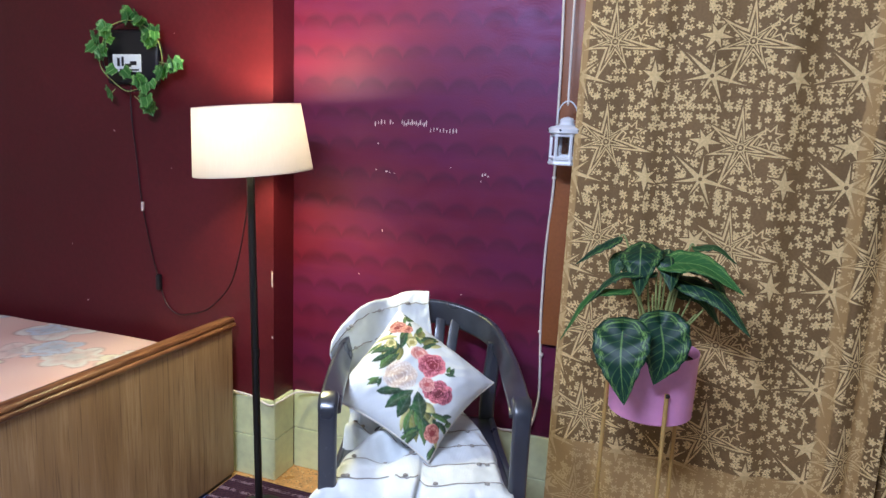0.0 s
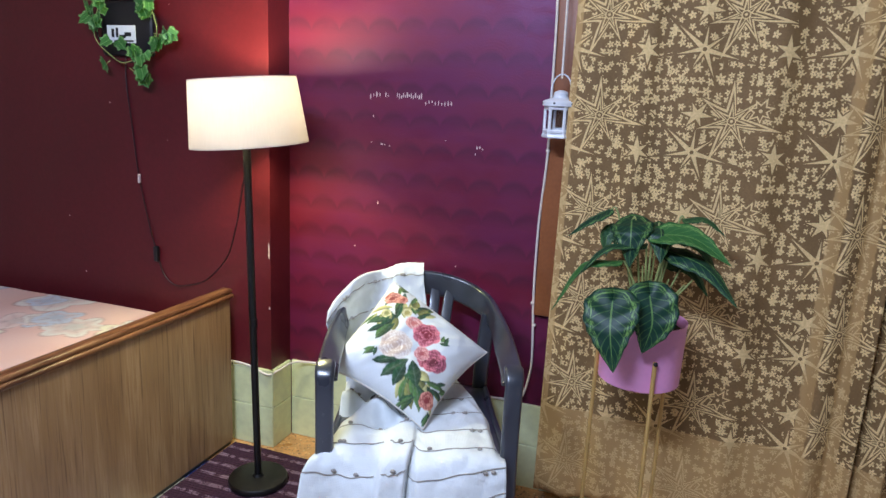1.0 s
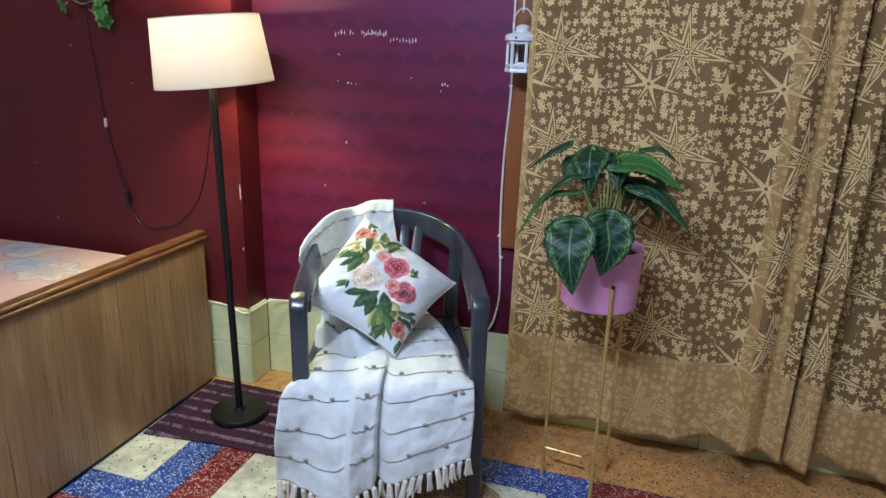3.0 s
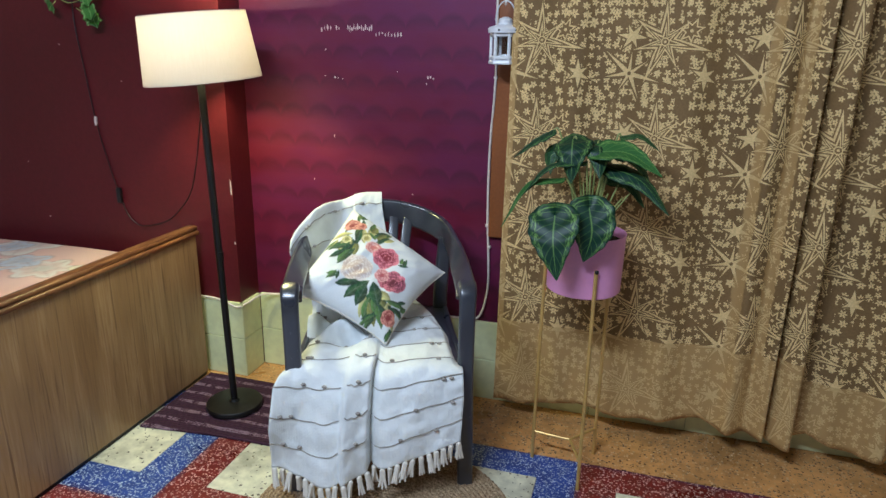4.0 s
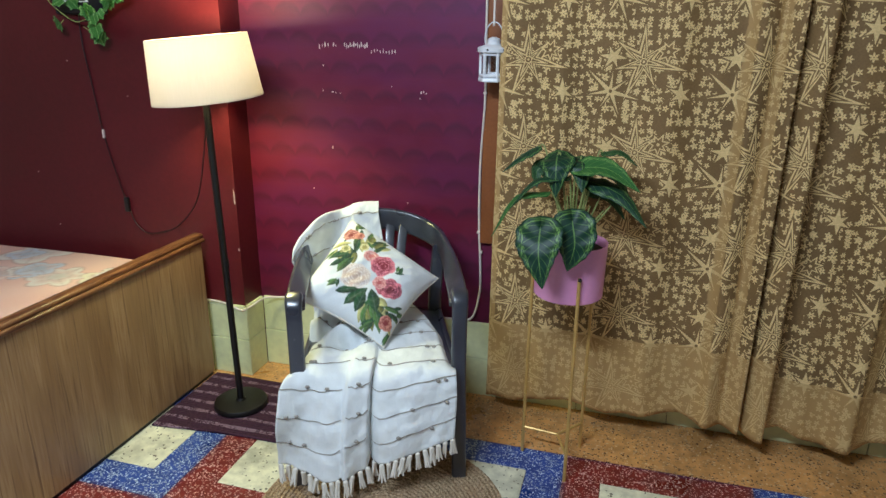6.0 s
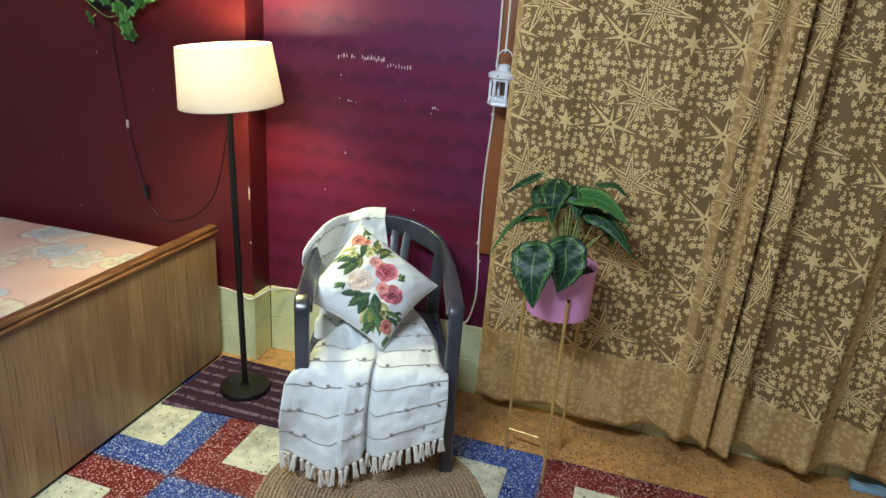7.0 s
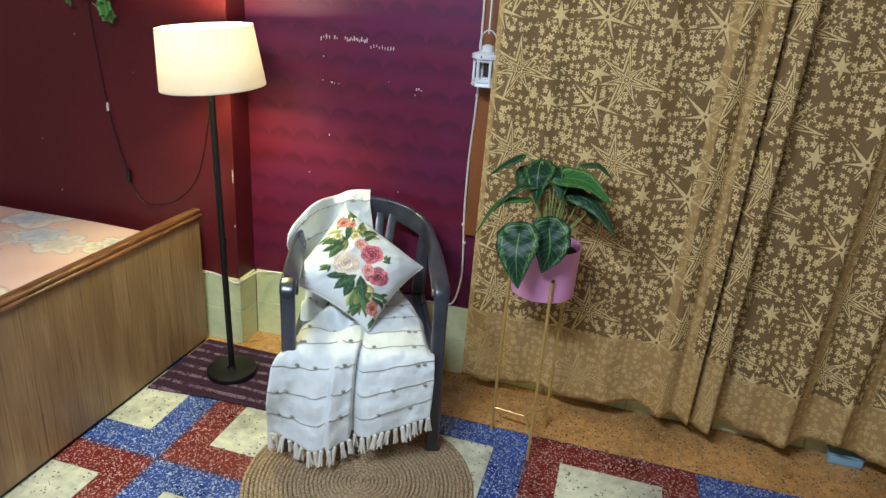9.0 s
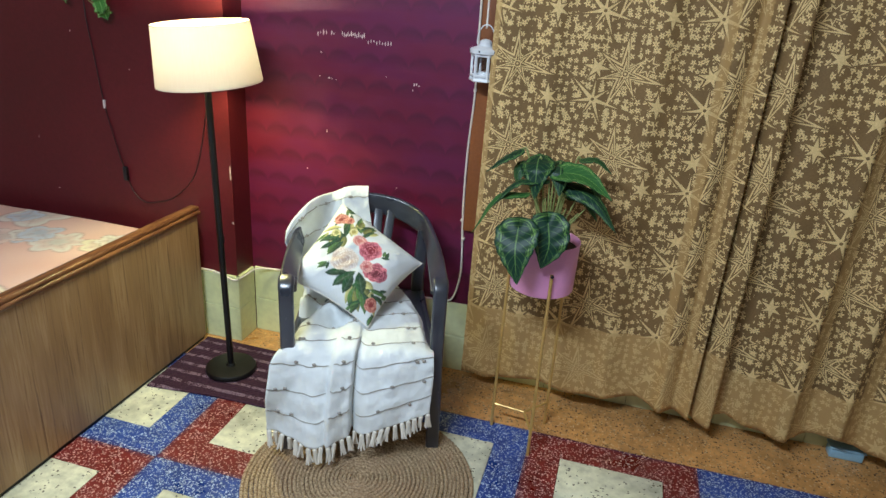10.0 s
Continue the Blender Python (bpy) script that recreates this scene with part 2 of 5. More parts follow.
        vo.voronoi_dimensions = "2D"
        d = m.node("ShaderNodeVectorMath")
        d.operation = "SUBTRACT"
        m.put(d.inputs[0], mp.outputs[0]), m.put(d.inputs[1], vo.outputs["Position"])
        a, b, _ = m.xyz(d.outputs[0])
        rr, tt = polar(a, b)
        rnd = m.xyz(vo.outputs["Color"])
        lim = m.math("MULTIPLY", m.math("MULTIPLY_ADD", petals(m.math("MULTIPLY_ADD", rnd[2], 3.0, tt), npet, 0.0, 0.7), 0.74, 0.26), m.math("MULTIPLY_ADD", rnd[1], size * 0.35, size * 0.70))
        # the two sizes keep to lanes of their own
        lane = m.math("MULTIPLY_ADD", m.math("SINE", m.math("MULTIPLY_ADD", u, 6.2832 / 0.183, 4.0 + (math.pi if seed else 0.0))), 0.42, dens)
        fl = m.math("MULTIPLY", m.math("LESS_THAN", rr, lim), m.math("LESS_THAN", rnd[0], lane))
        fl = m.math("MULTIPLY", fl, m.math("GREATER_THAN", rr, size * 0.12))
        add(m.math("MULTIPLY", fl, m.math("SUBTRACT", 1.0, clear)))
    total = tops[0]
    for t in tops[1:]:
        total = m.math("MAXIMUM", total, t)
    weave = m.math("MULTIPLY", m.math("SINE", m.math("MULTIPLY", u, 2600.0)), m.math("SINE", m.math("MULTIPLY", v, 2600.0)))
    cloud = m.noise(uv, 3.0, 3)
    fine = m.noise(uv, 160, 2)
    net = m.mix(m.step(cloud, 0.3, 0.7), rgb(120, 93, 54), rgb(138, 107, 64))
    net = m.mix(m.step(fine, 0.3, 0.7, 0, 0.4), net, rgb(102, 79, 44))
    gold = m.mix(m.step(fine, 0.3, 0.7), rgb(218, 188, 126), rgb(240, 210, 148))
    hem = m.step(v, 0.392, 0.396, 1.0, 0.0)
    side = m.step(u, 0.018, 0.022, 1.0, 0.0)
    solid = m.math("MAXIMUM", hem, side)
    # pale pleat folds put into the colour as plain lengthwise bands, with ragged edges
    ragged = m.math("MULTIPLY_ADD", m.noise(uv, 45, 1), 0.014, u)
    for c0, wide, much in ((0.765, 0.016, 0.9), (0.865, 0.018, 0.9), (1.075, 0.010, 0.8), (1.52, 0.024, 0.85), (1.75, 0.02, 0.85)):
        lane = m.math("ABSOLUTE", m.math("SUBTRACT", ragged, c0 + 0.007))
        solid = m.math("MAXIMUM", solid, m.step(lane, wide, wide + 0.006, much, 0.0))
    net = m.mix(m.math("MULTIPLY", solid, 0.65), net, rgb(196, 158, 98))
    c = m.mix(m.math("MULTIPLY", total, m.math("MULTIPLY_ADD", solid, -0.45, 0.92)), net, gold)
    m.colour(c)
    m.bump(m.math("ADD", m.math("MULTIPLY", total, 0.7), m.math("MULTIPLY", weave, 0.2)), 0.3, 0.001)
    return m.m


def shade_cloth():
    m = Mat("ivory_shade_linen", 0.85)
    v = m.coords("Object")
    a = m.noise(m.coords("Object", (1, 1, 0.05)), 260, 2)
    m.colour(m.mix(a, rgb(232, 222, 200), rgb(246, 238, 222)))
    t = m.node("ShaderNodeBsdfTranslucent", Color=rgb(170, 164, 174))
    s = m.node("ShaderNodeMixShader")
    s.inputs[0].default_value = 0.5
    m.t.links.new(m.b.outputs[0], s.inputs[1])
    m.t.links.new(t.outputs[0], s.inputs[2])
    m.t.links.new(s.outputs[0], m.t.nodes["Material Output"].inputs[0])
    m.bump(m.math("ADD", a, m.noise(v, 300, 2)), 0.2)
    return m.m


def painted_cloth(name, rough=0.85, weave=700.0):
    """Printed cloth: the print is in the colour attribute 'print'."""
    m = Mat(name, rough, spec=0.25)
    at = m.t.nodes.new("ShaderNodeAttribute")
    at.attribute_name = "print"
    v = m.coords("Object")
    n = m.noise(v, weave, 2)
    m.colour(m.mix(m.step(n, 0.2, 0.8, 0, 0.12), at.outputs[0], rgb(190, 180, 170)))
    m.bump(m.math("ADD", n, m.noise(v, 30, 3)), 0.25)
    return m.m


def throw_cloth():
    m = Mat("ivory_cotton_weave", 0.9, spec=0.2)
    v = m.coords("Object")
    uv = m.t.nodes.new("ShaderNodeUVMap").outputs[0]
    u, w, _ = m.xyz(uv)
    rib = m.math("SINE", m.math("MULTIPLY", w, 1500.0))
    rib2 = m.math("SINE", m.math("MULTIPLY", u, 1500.0))
    n = m.noise(v, 14, 4)
    m.colour(m.mix(m.step(n, 0.3, 0.7), rgb(224, 228, 228), rgb(236, 240, 240)))
    m.bump(m.math("ADD", m.math("MULTIPLY", m.math("ADD", rib, rib2), 0.3), m.math("MULTIPLY", m.noise(v, 22, 3), 1.2)), 0.3, 0.002)
    return m.m


def rug_cloth():
    """Dark plum rag rug with broken pale stripes."""
    m = Mat("plum_striped_rag_rug", 0.95, spec=0.2)
    v = m.coords("Object")
    x, y, _ = m.xyz(v)
    broken = m.noise(m.coords("Object", (1, 0.25, 1)), 60, 2)
    wob = m.math("MULTIPLY_ADD", m.noise(v, 14, 2), 0.012, y)
    f = m.math("FRACT", m.math("DIVIDE", wob, 0.062))
    stripe = m.math("MULTIPLY", m.math("LESS_THAN", m.math("ABSOLUTE", m.math("SUBTRACT", f, 0.5)), 0.15), m.math("GREATER_THAN", m.math("MULTIPLY_ADD", m.noise(v, 220, 2), 0.6, m.math("MULTIPLY", broken, 0.6)), 0.58))
    body = m.mix(m.noise(v, 90, 2), rgb(38, 24, 38), rgb(84, 52, 68))
    m.colour(m.mix(m.math("MULTIPLY", stripe, 0.55), body, rgb(168, 140, 156)))
    cord = m.math("SINE", m.math("MULTIPLY", y, 520.0))
    m.bump(m.math("ADD", cord, m.math("MULTIPLY", m.noise(v, 180, 2), 1.5)), 0.7, 0.004)
    return m.m


def jute():
    m = Mat("braided_jute", 0.92, spec=0.2)
    v = m.coords("Object")
    a, b = m.noise(v, 150, 3, 0.65), m.noise(v, 9, 3)
    c = m.mix(m.step(a, 0.34, 0.66), rgb(124, 100, 72), rgb(210, 184, 148))
    m.colour(m.mix(m.step(b, 0.35, 0.7, 0, 0.4), c, rgb(170, 138, 108)))
    m.bump(a, 1.0, 0.006)
    return m.m


def leaf_skin(name, dark, light, amount):
    """UV: u across the blade from -1 to 1, v along it."""
    m = Mat(name, 0.48, spec=0.35)
    uv = m.t.nodes.new("ShaderNodeUVMap").outputs[0]
    u, v, _ = m.xyz(uv)
    au = m.math("ABSOLUTE", u)
    vein = m.math("SINE", m.math("MULTIPLY", m.math("MULTIPLY_ADD", au, -0.26, v), 50.0))
    wob = m.noise(uv, 7, 3)
    edge = m.math("MULTIPLY_ADD", m.math("SUBTRACT", wob, 0.5), 0.5, au)
    margin = m.math("MULTIPLY", m.math("MULTIPLY", m.step(edge, 0.60, 0.74), m.step(edge, 0.80, 0.92, 1.0, 0.0)), m.step(m.noise(uv, 16, 2), 0.42, 0.60, 0.05, 1.0))
    lines = m.math("MULTIPLY", m.step(vein, 0.84, 1.0), m.step(au, 0.05, 0.7, 0.22, 0.42))
    patch = m.math("MAXIMUM", margin, lines)
    rib = m.math("LESS_THAN", au, 0.035)
    c = m.mix(m.math("MULTIPLY", patch, amount), dark, light)
    c = m.mix(m.step(wob, 0.3, 0.7, 0, 0.35), c, tuple(k * 0.6 for k in dark[:3]) + (1,))
    m.colour(m.mix(m.math("MULTIPLY", rib, 0.4), c, light))
    m.bump(m.math("ADD", m.math("MULTIPLY", vein, 0.4), m.math("MULTIPLY", wob, 0.5)), 0.12, 0.002)
    return m.m


OAK, RAIL, PAPER, CURTAIN_CLOTH, SHADE = wood(), rail_wood(), wallpaper(), curtain_cloth(), shade_cloth()
PRINT_PILLOW, PRINT_SHEET = painted_cloth("printed_cushion_cotton"), painted_cloth("printed_bed_sheet")
THROW_CLOTH, RUG_CLOTH, JUTE = throw_cloth(), rug_cloth(), jute()
LEAF_DARK = leaf_skin("dark_variegated_leaf", rgb(12, 52, 36), rgb(132, 172, 86), 0.75)
LEAF_MID = leaf_skin("mid_green_leaf", rgb(34, 72, 40), rgb(130, 160, 88), 0.6)
LEAF_BRIGHT = leaf_skin("bright_green_leaf", rgb(46, 96, 44), rgb(146, 182, 96), 0.7)
IVY = leaf_skin("ivy_leaf", rgb(56, 108, 42), rgb(170, 202, 134), 0.8)
GLASS = Mat("clear_glass", 0.03)
GLASS.b.inputs["Transmission Weight"].default_value = 1.0
GLASS = GLASS.m
GLOW = Mat("frosted_bulb", 0.4)
GLOW.put(GLOW.b.inputs["Emission Color"], (1.0, 0.72, 0.42, 1)), GLOW.put(GLOW.b.inputs["Emission Strength"], 6.0)
GLOW = GLOW.m
TUBE_GLOW = Mat("tube_glass", 0.4)
TUBE_GLOW.put(TUBE_GLOW.b.inputs["Emission Color"], (0.93, 0.97, 1.0, 1)), TUBE_GLOW.put(TUBE_GLOW.b.inputs["Emission Strength"], 3.0)
TUBE_GLOW = TUBE_GLOW.m


# ---- building helpers ----
def mesh_of(name, bm, material, smooth=40):
    me = bpy.data.meshes.new(name)
    bmesh.ops.recalc_face_normals(bm, faces=bm.faces)
    bm.to_mesh(me)
    bm.free()
    me.materials.append(material)
    if smooth:
        me.polygons.foreach_set("use_smooth", [True] * len(me.polygons))
        me.set_sharp_from_angle(angle=radians(smooth))
    return me


def part(name, bm, material, parent=None, label="", smooth=40):
    """Links a bmesh as one mesh object, under a thing or a part."""
    ob = new(name, mesh_of(name, bm, material, smooth))
    ob.parent = parent
    return tagged(ob, label)


def thing(name, place, label, category, group="", turn=0.0, kind=""):
    ob = new(name)
    ob.empty_display_size = 0.05
    ob.matrix_basis = pose(*place, 0, 0, turn)
    return tagged(ob, label, category, group, kind)


def box(bm, x0, x1, y0, y1, z0, z1, bevel=0.0, seg=2):
    r = bmesh.ops.create_cube(bm, size=1)
    for v in r["verts"]:
        v.co = Vector((x0 + (v.co.x + 0.5) * (x1 - x0), y0 + (v.co.y + 0.5) * (y1 - y0), z0 + (v.co.z + 0.5) * (z1 - z0)))
    if bevel:
        es = list({e for v in r["verts"] for e in v.link_edges})
        bmesh.ops.bevel(bm, geom=es, offset=bevel, segments=seg, profile=0.5, affect="EDGES")
    return bm


def boxed(x0, x1, y0, y1, z0, z1, bevel=0.0, seg=2):
    return box(bmesh.new(), x0, x1, y0, y1, z0, z1, bevel, seg)


def smooth_path(pts, n):
    """Catmull-Rom through the points, n steps a span."""
    p = [Vector(a) for a in pts]
    p = [p[0] * 2 - p[1]] + p + [p[-1] * 2 - p[-2]]
    out = []
    for i in range(1, len(p) - 2):
        a, b, c, d = p[i - 1:i + 3]
        for k in range(n):
            t = k / n
            out.append(0.5 * ((2 * b) + (c - a) * t + (2 * a - 5 * b + 4 * c - d) * t * t + (3 * b - a - 3 * c + d) * t ** 3))
    out.append(p[-2])
    return out


def sweep(bm, pts, section, up=(0, 0, 1), cap=True, scale=None):
    """Carries a closed section [(side, up)] along the points; side = tangent x up."""
    pts = [Vector(p) for p in pts]
    rings = []
    for i, p in enumerate(pts):
        t = (pts[min(i + 1, len(pts) - 1)] - pts[max(i - 1, 0)]).normalized()
        u = Vector(up(i / (len(pts) - 1)) if callable(up) else up)
        s = t.cross(u)
        if s.length < 1e-4:
            s = t.cross(Vector((0.3, 1, 0.2)))
        s.normalize()
        w = s.cross(t)
        k = scale(i / (len(pts) - 1)) if scale else 1.0
        rings.append([bm.verts.new(p + s * a * k + w * b * k) for a, b in section])
    n = len(section)
    for a, b in zip(rings, rings[1:]):
        for i in range(n):
            bm.faces.new((a[i], a[(i + 1) % n], b[(i + 1) % n], b[i]))
    if cap:
        bm.faces.new(rings[0][::-1]), bm.faces.new(rings[-1])
    return bm


def circle(r, n=8):
    return [(r * math.cos(2 * math.pi * i / n), r * math.sin(2 * math.pi * i / n)) for i in range(n)]


def rounded(w, h, r, n=3):
    """A rounded rectangle section."""
    out = []
    for cx, cy, a0 in ((w / 2 - r, h / 2 - r, 0), (-w / 2 + r, h / 2 - r, 90), (-w / 2 + r, -h / 2 + r, 180), (w / 2 - r, -h / 2 + r, 270)):
        for k in range(n + 1):
            a = radians(a0 + 90 * k / n)
            out.append((cx + r * math.cos(a), cy + r * math.sin(a)))
    return out


def tube(pts, r, n=8, up=(0.13, 0.31, 0.94), scale=None, bm=None):
    return sweep(bm or bmesh.new(), pts, circle(r, n), up, True, scale)


def lathe(profile, seg=32, bm=None, at=(0, 0, 0), closed=False):
    bm = bm or bmesh.new()
    rings = []
    for r, z in profile:
        if r < 1e-5:
            rings.append([bm.verts.new((at[0], at[1], at[2] + z))])
        else:
            rings.append([bm.verts.new((at[0] + r * math.cos(2 * math.pi * i / seg), at[1] + r * math.sin(2 * math.pi * i / seg), at[2] + z)) for i in range(seg)])
    if closed:
        rings.append(rings[0])
    for a, b in zip(rings, rings[1:]):
        for i in range(seg):
            j = (i + 1) % seg
            q = [a[i % len(a)], a[j % len(a)], b[j % len(b)], b[i % len(b)]]
            q = list(dict.fromkeys(q))
            if len(q) > 2:
                bm.faces.new(q)
    return bm


def sheet(name, f, nu, nv, material, parent=None, uvf=None, thick=0.0, label="", colour=None, off=0.0):
    """A cloth or blade: f(u, v) gives the place, uvf its texture place, colour its print."""
    us, vs = np.linspace(0, 1, nu + 1), np.linspace(0, 1, nv + 1)
    co = [tuple(f(u, v)) for v in vs for u in us]
    k = nu + 1
    faces = [(j * k + i, j * k + i + 1, (j + 1) * k + i + 1, (j + 1) * k + i) for j in range(nv) for i in range(nu)]
    me = bpy.data.meshes.new(name)
    me.from_pydata(co, [], faces)
    if uvf:
        lay = me.uv_layers.new(name="UVMap")
        uvs = [uvf(u, v) for v in vs for u in us]
        lay.data.foreach_set("uv", [c for fa in faces for i in fa for c in uvs[i]])
    if colour is not None:
        at = me.color_attributes.new("print", "FLOAT_COLOR", "POINT")
        uu, vv = np.meshgrid(us, vs)
        c = np.ones((len(co), 4))
        c[:, :3] = colour(uu.ravel(), vv.ravel())
        at.data.foreach_set("color", c.ravel())
    me.materials.append(material)
    me.polygons.foreach_set("use_smooth", [True] * len(faces))
    ob = new(name, me)
    ob.parent = parent
    if thick:
        mod = ob.modifiers.new("thickness", "SOLIDIFY")
        mod.thickness, mod.offset = thick, off
    return tagged(ob, label)


def lerp(a, b, t):
    return a + (b - a) * t


def ease(x, a, b):
    t = min(1, max(0, (x - a) / (b - a)))
    return t * t * (3 - 2 * t)


# ---- the room ----
X0, X1, Y0, YL, YB, H = -3.5, 2.4, -2.6, 2.09, 2.222, 2.95
XC = -1.38          # the corner where the wall steps back
WX0, WX1, WZ0, WZ1 = -0.33, 1.25, 0.72, 2.12   # the window opening


def structure(name, bm, material, label="", smooth=0):
    ob = part(name, bm, material, None, label, smooth)
    ob["kind"] = "structure"
    return ob


structure("wall_left_of_corner", boxed(X0, XC, YL, YB + 0.25, 0, H), LEFT_PAINT, "maroon painted wall with a projecting edge")
bm = bmesh.new()
box(bm, XC, WX0, YB, YB + 0.2, 0, H)
box(bm, WX0, WX1, YB, YB + 0.2, 0, WZ0)
box(bm, WX0, WX1, YB, YB + 0.2, WZ1, H)
box(bm, WX1, X1, YB, YB + 0.2, 0, H)
structure("wall_north", bm, PAPER, "purple wallpapered wall with embossed scallops")
structure("wall_west", boxed(X0 - 0.15, X0, Y0, YB, 0, H), ROOM_PAINT, "plain painted wall")
structure("wall_east", boxed(X1, X1 + 0.15, Y0, YB, 0, H), ROOM_PAINT, "plain painted wall")
structure("wall_south", boxed(X0, X1, Y0 - 0.15, Y0, 0, H), ROOM_PAINT, "plain painted wall")
structure("ceiling", boxed(X0 - 0.15, X1 + 0.15, Y0 - 0.15, YB + 0.25, H, H + 0.12), CEILING, "plain white ceiling")

# window: frame boards and closed shutters behind the curtains
window = thing("window_1", (0, 0, 0), "brown wooden window with closed shutters behind curtains", "window", kind="structure")
FW = 0.075
for nm, b in (("frame_side", (WX0 - FW, WX0 + 0.02, YB - 0.022, YB + 0.1, WZ0 - 0.06, WZ1 + 0.08)), ("frame_side", (WX1 - 0.02, WX1 + FW, YB - 0.022, YB + 0.1, WZ0 - 0.06, WZ1 + 0.08)),
              ("frame_top", (WX0 + 0.02, WX1 - 0.02, YB - 0.02, YB + 0.1, WZ1, WZ1 + 0.08)), ("window_sill", (WX0 + 0.02, WX1 - 0.02, YB - 0.02, YB + 0.1, WZ0 - 0.06, WZ0 + 0.01))):
    part(nm, boxed(*b, 0.005), BROWN_WOOD, window)
for k in range(3):
    w = (WX1 - WX0 - 0.04) / 3
    a = WX0 + 0.02 + k * w
    part("shutter", boxed(a + 0.003, a + w - 0.003, YB + 0.03, YB + 0.06, WZ0 + 0.015, WZ1 - 0.005, 0.006), BROWN_WOOD, window)
# closes the opening towards the street
structure("wall_outer", boxed(WX0 - 0.1, WX1 + 0.1, YB + 0.21, YB + 0.25, WZ0 - 0.1, WZ1 + 0.1), ROOM_PAINT, "outer closing wall")

# floor: ochre border along the walls, squares with red and blue rings round cream centres
BLOCK, RING = 0.61, 0.123
floor = structure("floor", boxed(X0, X1, Y0, YB + 0.2, -0.12, -0.006), GROUT, "terrazzo floor with red, blue, cream and ochre pieces")


def ring_mesh(name, material):
    bm = bmesh.new()
    e, g = BLOCK / 2 - 0.0006, BLOCK / 2 - RING
    lo = [bm.verts.new((sx * e, sy * e, 0)) for sx, sy in ((-1, -1), (1, -1), (1, 1), (-1, 1))]
    hi = [bm.verts.new((sx * g, sy * g, 0)) for sx, sy in ((-1, -1), (1, -1), (1, 1), (-1, 1))]
    for i in range(4):
        bm.faces.new((lo[i], lo[(i + 1) % 4], hi[(i + 1) % 4], hi[i]))
    r = bmesh.ops.extrude_face_region(bm, geom=bm.faces[:])
    for v in r["geom"]:
        if isinstance(v, bmesh.types.BMVert):
            v.co.z -= 0.02
    return mesh_of(name, bm, material, 0)


g = BLOCK / 2 - RING - 0.0015
RINGS = [ring_mesh("tile_ring", RED_TILE), ring_mesh("tile_ring", BLUE_TILE)]
CREAM = mesh_of("tile_centre", boxed(-g, g, -g, g, -0.02, 0.0006, 0.001, 1), CREAM_TILE, 0)
for j in range(8):
    for i in range(-6, 4):
        cx, cy = (i + 0.5) * BLOCK, 1.9 - (j + 0.5) * BLOCK
        if cx - BLOCK / 2 < X0 - 0.3 or cx + BLOCK / 2 > X1 + 0.3 or cy + BLOCK / 2 < Y0:
            continue
        for nm, me in (("tile_ring", RINGS[(i + j) % 2]), ("tile_centre", CREAM)):
            ob = new(nm, me)
            ob.location = (cx, cy, 0)
            ob.parent = floor
part("border", boxed(X0, X1, 1.9015, YB + 0.1, -0.02, 0.0004), ORANGE_TILE, floor, "ochre speckled terrazzo border", 0)

# skirting of pale green pieces, two courses
skirting = new("baseboard")
tagged(skirting, "pale green skirting of two courses of pieces", "skirting", kind="structure")


def skirt_run(x0, x1, face, along="x"):
    n = max(1, round(abs(x1 - x0) / 0.33))
    w = (x1 - x0) / n
    for k in range(n):
        for z0, z1 in ((0.001, 0.166), (0.168, 0.322)):
            a, b = x0 + k * w + 0.0008, x0 + (k + 1) * w - 0.0008
            if along == "x":
                part("skirting_tile", boxed(a, b, face - 0.012, face + 0.004, z0, z1, 0.002, 1), SKIRT, skirting, "", 0)
            else:
                part("skirting_tile", boxed(face - 0.004, face + 0.012, a, b, z0, z1, 0.002, 1), SKIRT, skirting, "", 0)


skirt_run(X0, XC + 0.012, YL)
skirt_run(XC + 0.012, X1, YB)
skirt_run(YL - 0.012, YB - 0.012, XC, "y")

# ---- bed ----
bed = thing("bed", (-1.53, 0, 0), "wooden bed with oak laminate footboard and peach floral sheet", "bed")
part("footboard", boxed(-0.034, 0.0, 0.30, 2.045, 0.018, 0.606, 0.002), OAK, bed, "vertical-grain oak laminate panel", 0)
for k, (a, b, z0, z1) in enumerate(((-0.052, 0.010, 0.600, 0.618), (-0.040, 0.004, 0.617, 0.636))):
    part("top_rail", boxed(a, b, 0.28, 2.06, z0, z1, 0.0075, 3), RAIL, bed, "rounded varnished top moulding")
# black strip added for the shade in the gap below the footboard
part("gap_shade_strip", boxed(-0.03, -0.008, 0.32, 2.04, 0.0, 0.0185), BLACK_PLASTIC, bed)
part("side_panel", boxed(-1.9, -0.036, 0.30, 0.33, 0.05, 0.40, 0.002), OAK, bed)
part("bed_base", boxed(-1.9, -0.036, 0.332, 2.03, 0.05, 0.30, 0.004), OAK, bed)


